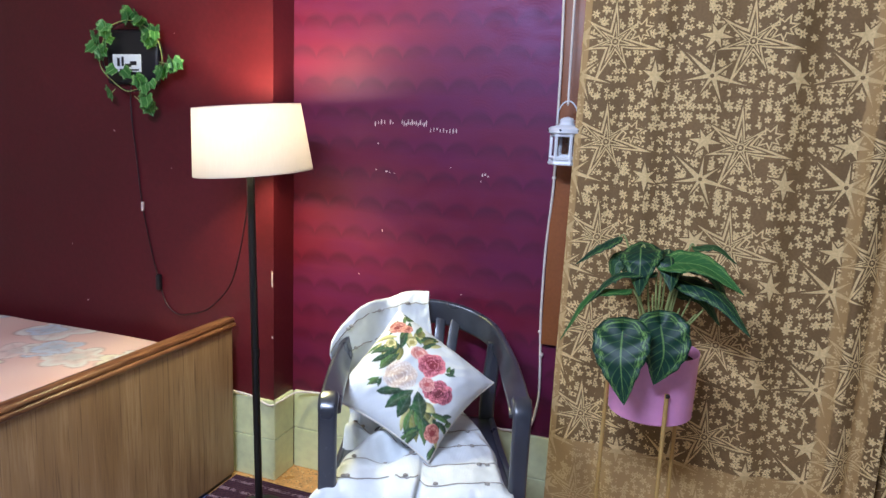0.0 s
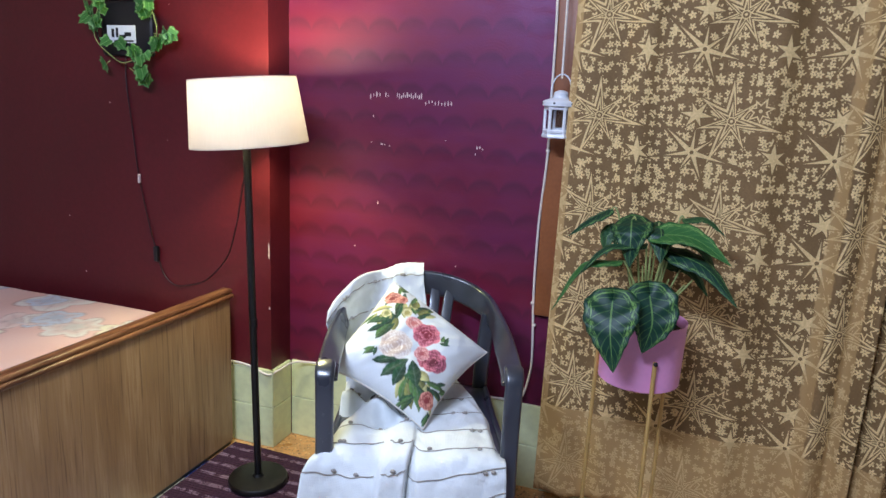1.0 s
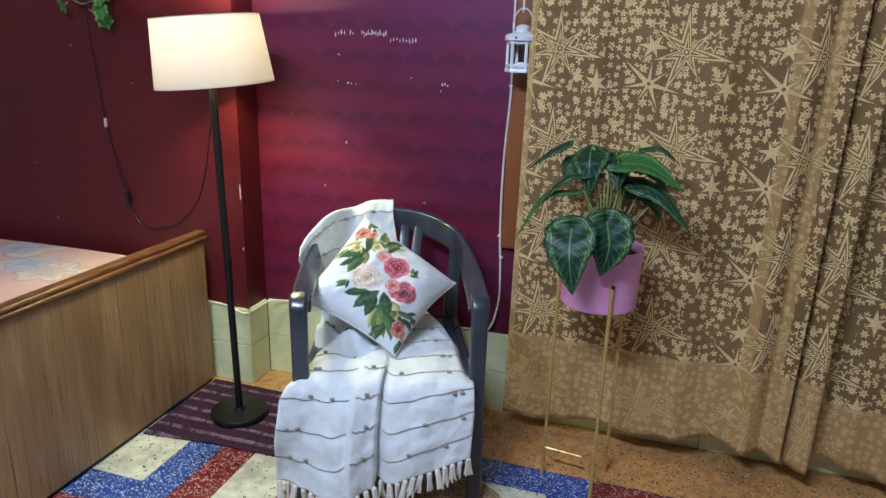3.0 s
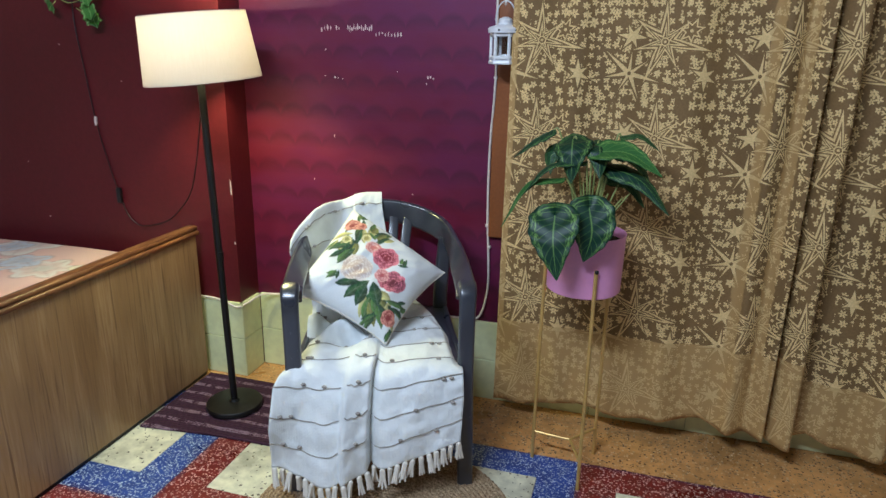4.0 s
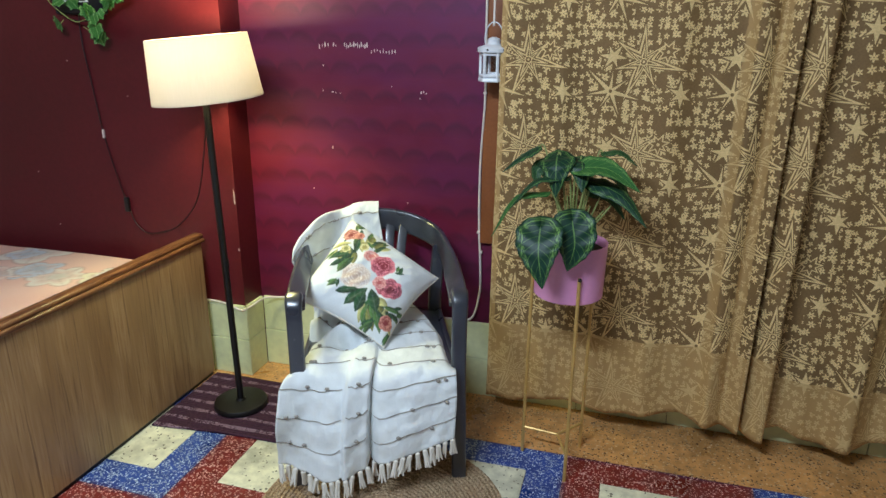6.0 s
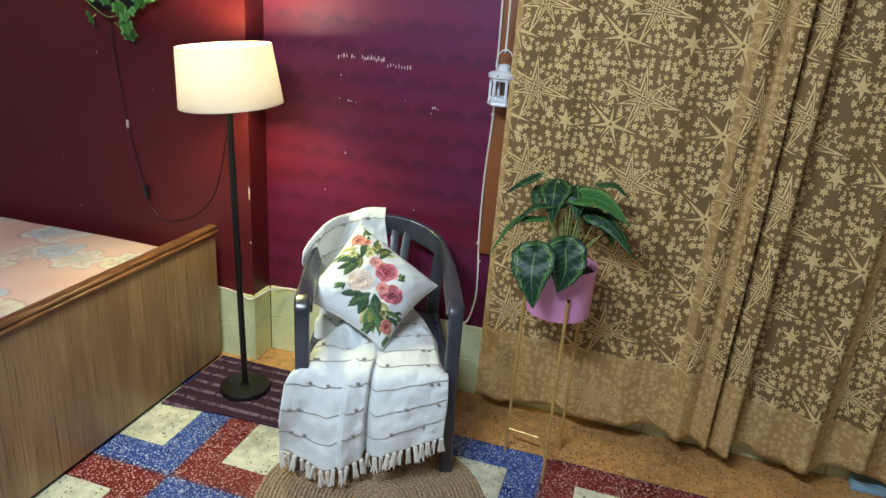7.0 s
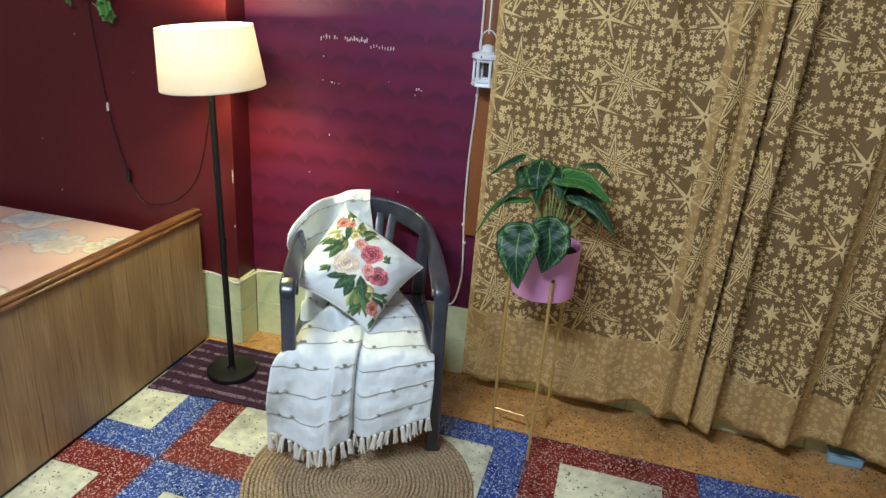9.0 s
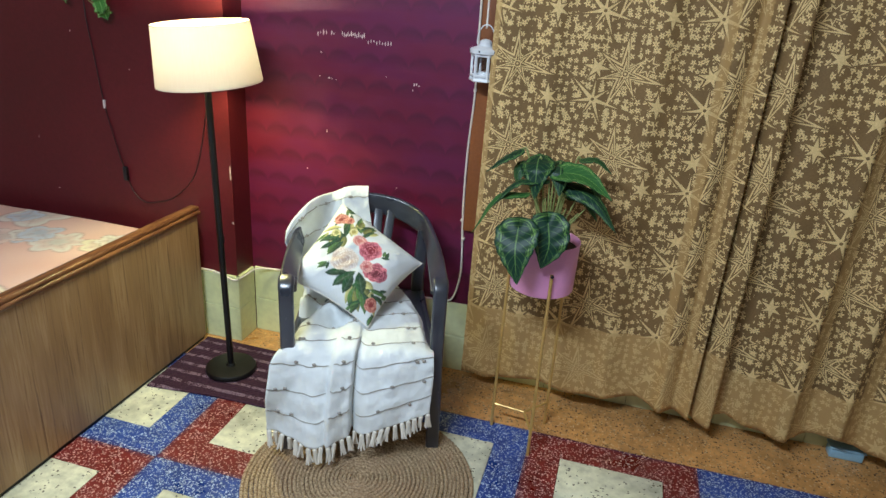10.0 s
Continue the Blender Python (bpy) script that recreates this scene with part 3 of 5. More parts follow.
def sheet_print(u, v):
    """Peach ground with large pale, blue and yellow flowers drawn with thin outlines."""
    rng = np.random.default_rng(5)
    x, y = u * 1.88, v * 1.70
    n = np.sin(x * 9 + 2 * np.sin(y * 7)) * np.cos(y * 8 + 1.5 * np.sin(x * 6)) * 0.5 + 0.5
    peach, deep = np.array(rgb(228, 190, 176)[:3]), np.array(rgb(216, 164, 146)[:3])
    c = peach + (deep - peach) * (n ** 2)[:, None] * 0.7
    for k in range(105):
        cx, cy, R = rng.uniform(0, 1.88), rng.uniform(0, 1.7), rng.uniform(0.07, 0.16)
        ph, npet = rng.uniform(0, 6.28), rng.integers(4, 7)
        col = np.array(rgb(*[(228, 220, 210), (232, 224, 212), (200, 206, 218), (230, 220, 192), (232, 208, 196)][k % 5])[:3])
        dx, dy = x - cx, y - cy
        r, th = np.hypot(dx, dy), np.arctan2(dy, dx)
        edge = R * (0.68 + 0.32 * np.abs(np.cos(npet / 2 * th + ph)) + 0.05 * np.sin(5 * th + ph * 3))
        q = r / edge
        a = np.clip((1.0 - q) / 0.05, 0, 1) * (0.78 + 0.22 * np.sin(q * 9))
        c = c * (1 - a[:, None]) + (col * (0.72 + 0.28 * q[:, None].clip(0, 1))) * a[:, None]
        ln = np.exp(-((q - 1) / 0.04) ** 2) * 0.6
        ln = np.maximum(ln, np.exp(-(np.sin(npet / 2 * th + ph) * r / 0.005) ** 2) * (q < 1) * (q > 0.25) * 0.55)
        ln = np.maximum(ln, np.exp(-((q - 0.45 - 0.08 * np.sin(7 * th + ph)) / 0.03) ** 2) * 0.3)
        c = c * (1 - ln[:, None]) + np.array(rgb(156, 122, 114)[:3]) * ln[:, None]
    return c


def mattress_top(u, v):
    x, y = -1.92 + u * 1.86, 0.335 + v * 1.72
    d = min(u * 1.86, (1 - u) * 1.86, v * 1.72, (1 - v) * 1.72)
    z = 0.515 - 0.16 * (1 - min(1, d / 0.06)) ** 2.2
    z += 0.010 * math.sin(x * 3.1) * math.sin(y * 2.3 + 1) + 0.004 * noise.noise((x * 5, y * 5, 0)) - 0.010 * ease(v, 0.55, 1)
    return x, y, z


sheet("mattress", mattress_top, 230, 200, PRINT_SHEET, bed, None, 0.02, "mattress under a peach sheet with large pale flowers", sheet_print, -1.0)

# ---- floor lamp ----
LX, LY = -1.275, 1.845
lamp = thing("floor_lamp", (LX, LY, 0.012), "black metal floor lamp with tilted ivory drum shade, lit", "lamp")
part("base", lathe([(0, 0), (0.098, 0), (0.102, 0.003), (0.102, 0.017), (0.099, 0.021), (0.090, 0.0225), (0.020, 0.024), (0.016, 0.032), (0, 0.032)], 56), BLACK_METAL, lamp, "round weighted base")
part("pole", tube([(0, 0, 0.03), (-0.012, 0, 0.6), (-0.025, 0, 1.19)], 0.0125, 14), BLACK_METAL, lamp)
part("pole_collar", tube([(-0.0095, 0, 0.575), (-0.0105, 0, 0.605)], 0.0137, 14), BLACK_METAL, lamp)
part("socket", tube([(-0.020, 0, 1.185), (-0.025, 0, 1.304)], 0.02, 14), BLACK_PLASTIC, lamp)
part("bulb", lathe([(0, -0.045), (0.016, -0.042), (0.018, -0.02), (0.03, 0.005), (0.031, 0.02), (0.022, 0.038), (0, 0.046)], 20, at=(-0.028, 0, 1.346)), GLOW, lamp)
# the shade leans across the line of sight
lean = Matrix.Translation((-0.011, 0, 1.183)) @ Matrix.Rotation(radians(-5.5), 4, Vector((-0.56, 0.83, 0)))
bm = lathe([(0.1830, 0.004), (0.1840, 0.007), (0.1645, 0.210), (0.1625, 0.210), (0.1815, 0.007), (0.1810, 0.004)], 72, closed=True)
bm.transform(lean)
shade = part("shade", bm, SHADE, lamp, "ivory linen drum shade glowing warm")
for r, z in ((0.1832, 0.0045), (0.1640, 0.2085)):
    bm = lathe([(r + 0.0010, -0.0015), (r + 0.0010, 0.0015), (r - 0.002, 0.0015), (r - 0.002, -0.0015)], 72, closed=True)
    bm.transform(lean @ Matrix.Translation((0, 0, z)))
    part("shade_rim", bm, SHADE, shade)
bm = bmesh.new()
for k in range(3):
    a = 2 * math.pi * k / 3 + 0.4
    tube([(0.018 * math.cos(a), 0.018 * math.sin(a), 0.06), (0.174 * math.cos(a), 0.174 * math.sin(a), 0.035)], 0.0022, 6, bm=bm)
bm.transform(lean)
part("shade_spider", bm, BLACK_METAL, lamp)
# cable: from under the shade down in a loop to the inline switch and up the wall to the socket behind the wreath
WX, LW = -1.302 - LX, YL - LY - 0.005
cable = [(-0.021, 0.012, 1.17), (-0.033, 0.012, 1.124), (-0.055, 0.02, 1.056), (-0.133, 0.08, 0.887), (-0.245, 0.17, 0.748), (-0.364 + WX, LW, 0.634), (-0.45 + WX, LW, 0.600), (-0.52 + WX, LW, 0.592), (-0.57 + WX, LW, 0.63), (-0.595 + WX, LW, 0.70),
         (-0.625 + WX, LW, 0.80), (-0.668 + WX, LW, 1.0), (-0.69 + WX, LW, 1.2), (-0.707 + WX, LW, 1.37), (-0.70 + WX, LW, 1.5)]
part("power_cable", tube(smooth_path(cable, 8), 0.0026, 6), DARK_CORD, lamp, "thin dark red cable")
part("cable_switch", boxed(WX - 0.605, WX - 0.585, LW - 0.016, LW + 0.002, 0.68, 0.742, 0.005), BLACK_PLASTIC, lamp, "black inline switch")
part("cable_clip", boxed(WX - 0.672, WX - 0.664, LW - 0.005, LW + 0.004, 0.985, 1.02, 0.001), CHIP, lamp)

# ---- wall plaque with ivy ----
plaque = thing("wall_plaque", (-1.99, YL, 1.555), "dark plaque with white print inside a wire ring of ivy", "wall decoration")
bm = boxed(-0.112, 0.130, -0.022, -0.002, -0.080, 0.118, 0.014, 3)
part("board", bm, BLACK_PLASTIC, plaque, "dark slate-coloured board")
part("print", boxed(-0.078, 0.055, -0.0245, -0.0225, -0.035, 0.028), WHITE_METAL, plaque, "white panel with dark bars")
for k, (x, z, w, h) in enumerate(((-0.05, 0.0, 0.012, 0.03), (-0.03, 0.002, 0.01, 0.034), (-0.005, -0.012, 0.03, 0.012), (0.02, -0.004, 0.03, 0.014), (0.0, -0.028, 0.09, 0.006))):
    part("print_bar", boxed(x - w / 2, x + w / 2, -0.0262, -0.0246, z - h / 2, z + h / 2, 0.0004), BLACK_PLASTIC, plaque, "", 0)
ring_pts = [(0.02 + 0.142 * math.cos(a), -0.03, 0.02 + 0.125 * math.sin(a)) for a in np.linspace(0, 2 * math.pi, 49)]
part("wire_ring", tube(ring_pts, 0.0022, 6, (0, 1, 0)), BLACK_METAL, plaque)
rng = random.Random(3)
vine = smooth_path([(0.02 + 0.145 * math.cos(a) + rng.uniform(-0.01, 0.01), -0.036 + rng.uniform(-0.006, 0.006), 0.02 + 0.128 * math.sin(a) + rng.uniform(-0.01, 0.01)) for a in np.linspace(0.2, 6.6, 16)], 4)
part("vine", tube(vine, 0.0018, 5, (0, 1, 0)), STEM, plaque)


def ivy_leaf_mesh():
    """A five-lobed leaf, folded a little along its rib."""
    out = [(0, 0), (0.42, -0.10), (0.62, 0.12), (0.48, 0.34), (0.60, 0.62), (0.30, 0.66), (0.0, 1.0)]
    shape = out + [(-x, y) for x, y in reversed(out[1:-1])]
    bm = bmesh.new()
    uv = bm.loops.layers.uv.new("UVMap")
    c = bm.verts.new((0, 0.03, 0.42))
    vs = [bm.verts.new((x, -0.16 * abs(x) - 0.22 * (y - 0.4) ** 2, y)) for x, y in shape]
    for a, b in zip(vs, vs[1:] + vs[:1]):
        f = bm.faces.new((c, a, b))
        for lp in f.loops:
            lp[uv].uv = (lp.vert.co.x / 0.6, lp.vert.co.z)
    return mesh_of("ivy_leaf", bm, IVY, 60)


IVY_MESH = ivy_leaf_mesh()


def ivy(x, z, size, spin, tilt=0.0, y=-0.045):
    ob = new("ivy_leaf", IVY_MESH)
    ob.parent = plaque
    ob.matrix_basis = pose(x, y, z, tilt, 0, rng.uniform(-35, 35)) @ pose(0, 0, 0, 0, spin, 0) @ Matrix.Diagonal((size, size, size, 1))


for x, z, n, size in ((0.005, 0.200, 4, 0.075), (0.045, 0.195, 3, 0.065), (-0.125, 0.160, 4, 0.065), (-0.175, 0.115, 3, 0.055), (-0.165, 0.045, 4, 0.07), (-0.12, 0.075, 2, 0.05), (0.085, 0.120, 4, 0.065), (0.125, 0.125, 2, 0.055),
                      (0.165, -0.03, 4, 0.07), (0.225, -0.015, 4, 0.065), (0.14, -0.06, 2, 0.06), (0.055, -0.105, 4, 0.065), (0.09, -0.125, 2, 0.06), (-0.065, -0.05, 2, 0.06), (0.095, -0.20, 4, 0.075), (0.07, -0.18, 2, 0.06), (-0.085, -0.165, 1, 0.07)):
    for _ in range(n):
        ivy(x * 0.92 + 0.025 + rng.uniform(-0.02, 0.02), z * 0.76 + 0.008 + rng.uniform(-0.01, 0.022), size * rng.uniform(0.58, 0.82), rng.uniform(120, 240), rng.uniform(-35, 25), rng.uniform(-0.06, -0.03))
for a, b in (((0.03, -0.125), (0.09, -0.15)), ((-0.06, -0.10), (-0.075, -0.125)), ((0.15, 0.0), (0.22, -0.01)), ((-0.12, 0.06), (-0.17, 0.06)), ((-0.10, 0.12), (-0.15, 0.115))):
    part("twig", tube([(a[0], -0.036, a[1]), ((a[0] + b[0]) / 2, -0.045, (a[1] + b[1]) / 2), (b[0], -0.04, b[1])], 0.0016, 5, (0, 1, 0)), STEM, plaque)

# ---- rugs ----
rug = thing("rag_rug", (0, 0, 0), "plum striped woven rag rug under the lamp", "rug")


def rug_top(u, v):
    x, y = lerp(-1.522, -0.90, u), lerp(1.634, 2.045, v)
    return x, y + 0.006 * math.sin(x * 9) * (1 - v) + 0.04 * u * (1 - v), 0.010 + 0.0015 * noise.noise((x * 14, y * 14, 2)) + 0.001 * math.sin(y * 520)


sheet("woven_cloth", rug_top, 60, 120, RUG_CLOTH, rug, None, 0.008, "", None, -1.0)

jute_rug = thing("jute_rug", (-0.52, 1.42, 0), "round braided natural jute rug", "rug")
COILS, R_JUTE = 28, 0.388
for k in range(COILS):
    r = (k + 0.5) * R_JUTE / COILS
    w = R_JUTE / COILS / 2
    seg = max(24, int(r * 620))
    bm = bmesh.new()
    pr = [(r + w * math.cos(a) * 0.98, 0.0075 + 0.0065 * math.copysign(abs(math.sin(a)) ** 0.6, math.sin(a))) for a in np.linspace(0, 2 * math.pi, 11)[:-1]]
    lathe(pr, seg, bm, closed=True)
    for v in bm.verts:
        th = math.atan2(v.co.y, v.co.x)
        b = (0.0030 * math.sin(th * r * 330 + k * 2.1 + (v.co.xy.length - r) / w * 1.6) if v.co.z > 0.006 else 0)
        v.co.z = max(0.0008, v.co.z + b + 0.0012 * noise.noise((v.co.x * 30, v.co.y * 30, k)))
        v.co.xy *= 1 + 0.012 * noise.noise((math.cos(th) * 2, math.sin(th) * 2, k * 0.4))
    part("braid", bm, JUTE, jute_rug, "", 60)

# ---- chair ----
CH = pose(-0.670, 1.8146, 0.0, 0, 0, 21.5)
chair = thing("armchair", (0, 0, 0), "slate grey moulded plastic armchair with slatted arched back", "chair")
chair.matrix_basis = CH
JZ = 0.006   # the front feet stand on the jute rug


def arch_height(x):
    """Height of the back's arched top at side offset x."""
    x = abs(x)
    return 0.788 - 0.115 * (min(x, 0.275) / 0.26) ** 2.2 - 1.7 * max(0.0, x - 0.275)


def arch_depth(x):
    return 0.325 - 0.15 * (abs(x) / 0.272) ** 3.2


half = [(0.0, 0.320, 0.748), (0.097, 0.312, 0.737), (0.176, 0.282, 0.714), (0.228, 0.21, 0.693), (0.246, 0.10, 0.671), (0.251, -0.05, 0.657), (0.250, -0.20, 0.646), (0.249, -0.245, 0.628)]
pts = [(-x, y, z) for x, y, z in half[::-1]] + half[1:]
path = smooth_path(pts, 7)


def band(bm, pts, w, th, out):
    """A flat band whose width lies along out(t) and whose thickness is across it."""
    return sweep(bm, pts, rounded(th, w, min(th, w) * 0.42), out, True, lambda t: 1 - 0.26 * ease(abs(t - 0.5) * 2, 0.40, 0.85))


# the band turns from upright at the top of the back to level at the arms
bm = bmesh.new()


def band_up(t):
    s = abs(t - 0.5) * 2
    lie = ease(s, 0.40, 0.90)
    side = 1 if t > 0.5 else -1
    return Vector((side * lie * 0.95, 0.15, (1 - lie) * 1.0 + 0.25))


band(bm, path, 0.082, 0.022, band_up)
part("arch_band", bm, GREY_PLASTIC, chair, "arched top band flowing into the arms")
for s in (-1, 1):
    front = smooth_path([(s * 0.258, -0.262, JZ), (s * 0.254, -0.262, 0.2), (s * 0.250, -0.262, 0.42), (s * 0.251, -0.262, 0.60), (s * 0.252, -0.250, 0.645), (s * 0.253, -0.215, 0.660)], 5)
    part("front_leg", sweep(bmesh.new(), front, rounded(0.052, 0.026, 0.010), (0, 1, 0.02), True, lambda t: 0.92 + 0.12 * ease(t, 0.55, 0.95) - 0.1 * ease(t, 0.96, 1.0)), GREY_PLASTIC, chair)
    back = smooth_path([(s * 0.232, 0.30, 0.0), (s * 0.220, 0.25, 0.25), (s * 0.214, 0.222, 0.43), (s * 0.220, 0.215, 0.56), (s * 0.230, 0.21, 0.675)], 5)
    part("back_leg", sweep(bmesh.new(), back, rounded(0.05, 0.024, 0.009), (0, 1, 0.02)), GREY_PLASTIC, chair)
    part("side_apron", sweep(bmesh.new(), [(s * 0.245, -0.25, 0.40), (s * 0.235, 0.0, 0.39), (s * 0.232, 0.22, 0.385)], rounded(0.018, 0.06, 0.007)), GREY_PLASTIC, chair)


def seat_shape(u, v):
    x, y = lerp(-0.24, 0.24, u), lerp(-0.265, 0.235, v)
    w = 1 - 0.06 * v
    return x * w, y, 0.425 - 0.018 * math.sin(math.pi * u) * math.sin(math.pi * min(1, v * 1.1)) - 0.018 * v - 0.03 * (1 - ease(v, 0, 0.09)) ** 2


sheet("seat", seat_shape, 24, 24, GREY_PLASTIC, chair, None, 0.008, "", None, -1.0)
part("front_apron", sweep(bmesh.new(), [(-0.24, -0.262, 0.385), (0.24, -0.262, 0.385)], rounded(0.014, 0.06, 0.006)), GREY_PLASTIC, chair)
for k in range(5):
    x = -0.104 + 0.052 * k
    top = arch_height(x) - 0.05
    sl = smooth_path([(x * 0.60, 0.190, 0.405), (x * 0.74, 0.228, 0.55), (x * 0.9, 0.282, 0.68), (x * 1.0, 0.318 - 0.12 * (abs(x) / 0.26) ** 2.5, top)], 4)
    part("back_slat", sweep(bmesh.new(), sl, rounded(0.035, 0.009, 0.004), (0, 1, 0)), GREY_PLASTIC, chair)

# ---- throw over the chair ----
throw = thing("throw_blanket", (0, 0, 0), "ivory cotton throw with knotted stripes and tassels over the chair", "blanket")
throw.matrix_basis = CH
PROFILE = smooth_path([(0, 0.356, 0.62), (0, 0.354, 0.75), (0, 0.332, 0.812), (0, 0.300, 0.784), (0, 0.272, 0.675), (0, 0.242, 0.54), (0, 0.20, 0.452), (0, 0.05, 0.432), (0, -0.12, 0.436),
                       (0, -0.235, 0.442), (0, -0.296, 0.418), (0, -0.322, 0.34), (0, -0.338, 0.22), (0, -0.348, 0.10)], 10)
SEG = [0.0]
for a, b in zip(PROFILE, PROFILE[1:]):
    SEG.append(SEG[-1] + (b - a).length)
LONG = SEG[-1]


def along(s):
    s = min(max(s, 0), LONG)
    k = max(0, min(len(SEG) - 2, int(np.searchsorted(SEG, s)) - 1))
    return PROFILE[k].lerp(PROFILE[k + 1], (s - SEG[k]) / (SEG[k + 1] - SEG[k]))


def throw_at(u, s):
    """The cloth at u across (0 left, 1 right) and s metres along."""
    q = s / LONG
    p = along(s)
    xl = np.interp(q, (0, 0.18, 0.30, 0.45, 0.60, 0.72, 0.80, 0.90, 1), (-0.285, -0.290, -0.268, -0.230, -0.236, -0.262, -0.302, -0.318, -0.322))
    xr = np.interp(q, (0, 0.18, 0.30, 0.45, 0.60, 0.74, 1), (0.005, 0.010, 0.03, 0.14, 0.225, 0.238, 0.232))
    x = lerp(xl, xr, u)
    y, z = p.y, p.z
    back = 1 - ease(q, 0.36, 0.47)
    drop = arch_height(x) - arch_height(0)
    f = min(1, max(0, (z - 0.44) / 0.38))
    z += back * drop * f
    y -= back * ((0.325 - arch_depth(x)) * min(1, 0.35 + f) + 0.080 * ease(abs(x), 0.12, 0.23) * f)
    z += back * 0.042 * ease(abs(x), 0.12, 0.22) * f
    hang = ease(q, 0.70, 0.80)
    # hanging front: the left side falls lower, with pleats and one folded-over strip
    z -= hang * (q - 0.72) / 0.28 * float(np.interp(u, (0, 0.12, 0.25, 0.48, 0.53, 1), (-0.032, 0.0, 0.010, -0.014, -0.040, -0.120)))
    y += ease(q, 0.86, 1.0) * 0.05 * (1 - ease(u, 0.0, 0.14))
    strip = ease(u, 0.355, 0.372) * (1 - ease(u, 0.505, 0.515))
    onto = ease(q, 0.58, 0.74)
    y -= onto * (0.028 * strip - 0.024 * math.exp(-((u - 0.52) / 0.012) ** 2) + 0.014 * ease(u, 0.53, 0.57) * (1 - ease(u, 0.9, 1.0) * 0.3))
    z += (1 - hang) * onto * 0.010 * strip
    y -= hang * (q - 0.7) * (0.11 * math.sin(u * 17 + 0.7 + q * 2) * (1 - ease(u, 0.45, 0.7)) + 0.02 * math.sin(u * 9 + 2))
    # over the top of the back the cloth lies double towards its right edge
    y -= back * 0.010 * ease(u, 0.655, 0.668) * ease(q, 0.1, 0.2)
    z += back * 0.004 * ease(u, 0.655, 0.668) * f
    side = ease(abs(u - 0.5) * 2, 0.86, 1.0)
    z -= side * 0.035 * ease(q, 0.5, 0.62) * (1 - hang)
    # rumples on the seat behind the cushion's foot and along the left of the back
    rum = ease(q, 0.36, 0.46) * (1 - ease(q, 0.60, 0.72))
    z += rum * (0.030 * math.sin(u * 20 + q * 26) * (1 - ease(u, 0.35, 0.6)) + 0.016 * math.sin(q * 70 + u * 14) * (1 - ease(u, 0.3, 0.6)) + 0.008)
    w = 0.010 * noise.noise((x * 11, s * 5, 1.3)) + 0.004 * noise.noise((x * 26, s * 20, 4.1)) + 0.0015 * noise.noise((x * 70, s * 40, 2.2))
    return Vector((x + 0.004 * noise.noise((u * 3, s * 6, 9)), y - w * 1.3, z + w + 0.008 * back * ease(abs(x), 0.2, 0.27)))


cloth = sheet("cloth", lambda u, v: throw_at(u, v * LONG), 90, 190, THROW_CLOTH, throw, lambda u, v: (u * 0.5, v * LONG), 0.0035, "", None, 0.0)
# knotted stripes woven across, with runs that stop at the folded strip
rng = random.Random(11)
for s in np.arange(0.245, LONG - 0.03, 0.098):
    s = float(s)
    if s > LONG - 0.04:
        continue
    bm = bmesh.new()
    for a, b, ds in ((0.0, 0.35, 0.006), (0.378, 0.502, -0.012), (0.525, 1.0, 0.020)):
        if s < 0.72:
            ds = 0.006
        pts = [throw_at(a + (b - a) * k / 22, s + ds + (0.014 - 0.030 * k / 22 if ds > 0.01 else 0.010 * math.sin(math.pi * k / 22)) * (s > 0.72) + 0.002 * math.sin(k * 0.9 + s * 40)) + Vector((0, -0.0040, 0.0032)) for k in range(23)]
        tube(pts, 0.0014, 6, bm=bm)
        for _ in range(2 if b - a > 0.2 else 1):
            c = throw_at(rng.uniform(a + 0.05, b - 0.05), s + ds) + Vector((0, -0.006, 0.005))
            bmesh.ops.create_icosphere(bm, subdivisions=2, radius=0.0056, matrix=Matrix.Translation(c) @ Matrix.Diagonal((1.3, 0.8, 0.9, 1)))
    part("knotted_stripe", bm, STRIPE, throw, "grey-brown yarn stripe with knots", 80)
# tassels along the lower edge


def tassel_mesh(k):
    r = random.Random(k)
    bm = bmesh.new()
    bmesh.ops.create_icosphere(bm, subdivisions=1, radius=0.0062, matrix=Matrix.Translation((0, 0, -0.008)))
    for i in range(7):
        a = 2 * math.pi * i / 7
        e = r.uniform(0.003, 0.008)
        tube([(0.003 * math.cos(a), 0.003 * math.sin(a), -0.008), (e * 0.6 * math.cos(a), e * 0.6 * math.sin(a), -0.03), (e * math.cos(a) + r.uniform(-0.004, 0.004), e * math.sin(a), -0.055 - r.uniform(0, 0.012))],
             0.0034, 5, bm=bm, scale=lambda t: 1.0 - 0.4 * t)
    return mesh_of("tassel", bm, TASSEL, 70)


TASSELS = [tassel_mesh(k) for k in range(4)]
for k in range(25):
    u = 0.012 + 0.976 * k / 24
    e = throw_at(u, LONG)
    ob = new("tassel", TASSELS[k % 4])
    ob.parent = throw
    ob.matrix_basis = pose(e.x, e.y, e.z + 0.004, rng.uniform(-14, 10), rng.uniform(-12, 12), rng.uniform(0, 360)) @ Matrix.Diagonal((1.35, 1.35, 1.0, 1))

# ---- cushion ----
cushion = thing("cushion", (0, 0, 0), "square white cotton cushion printed with roses, set on its corner", "cushion")
SIDE = 0.360


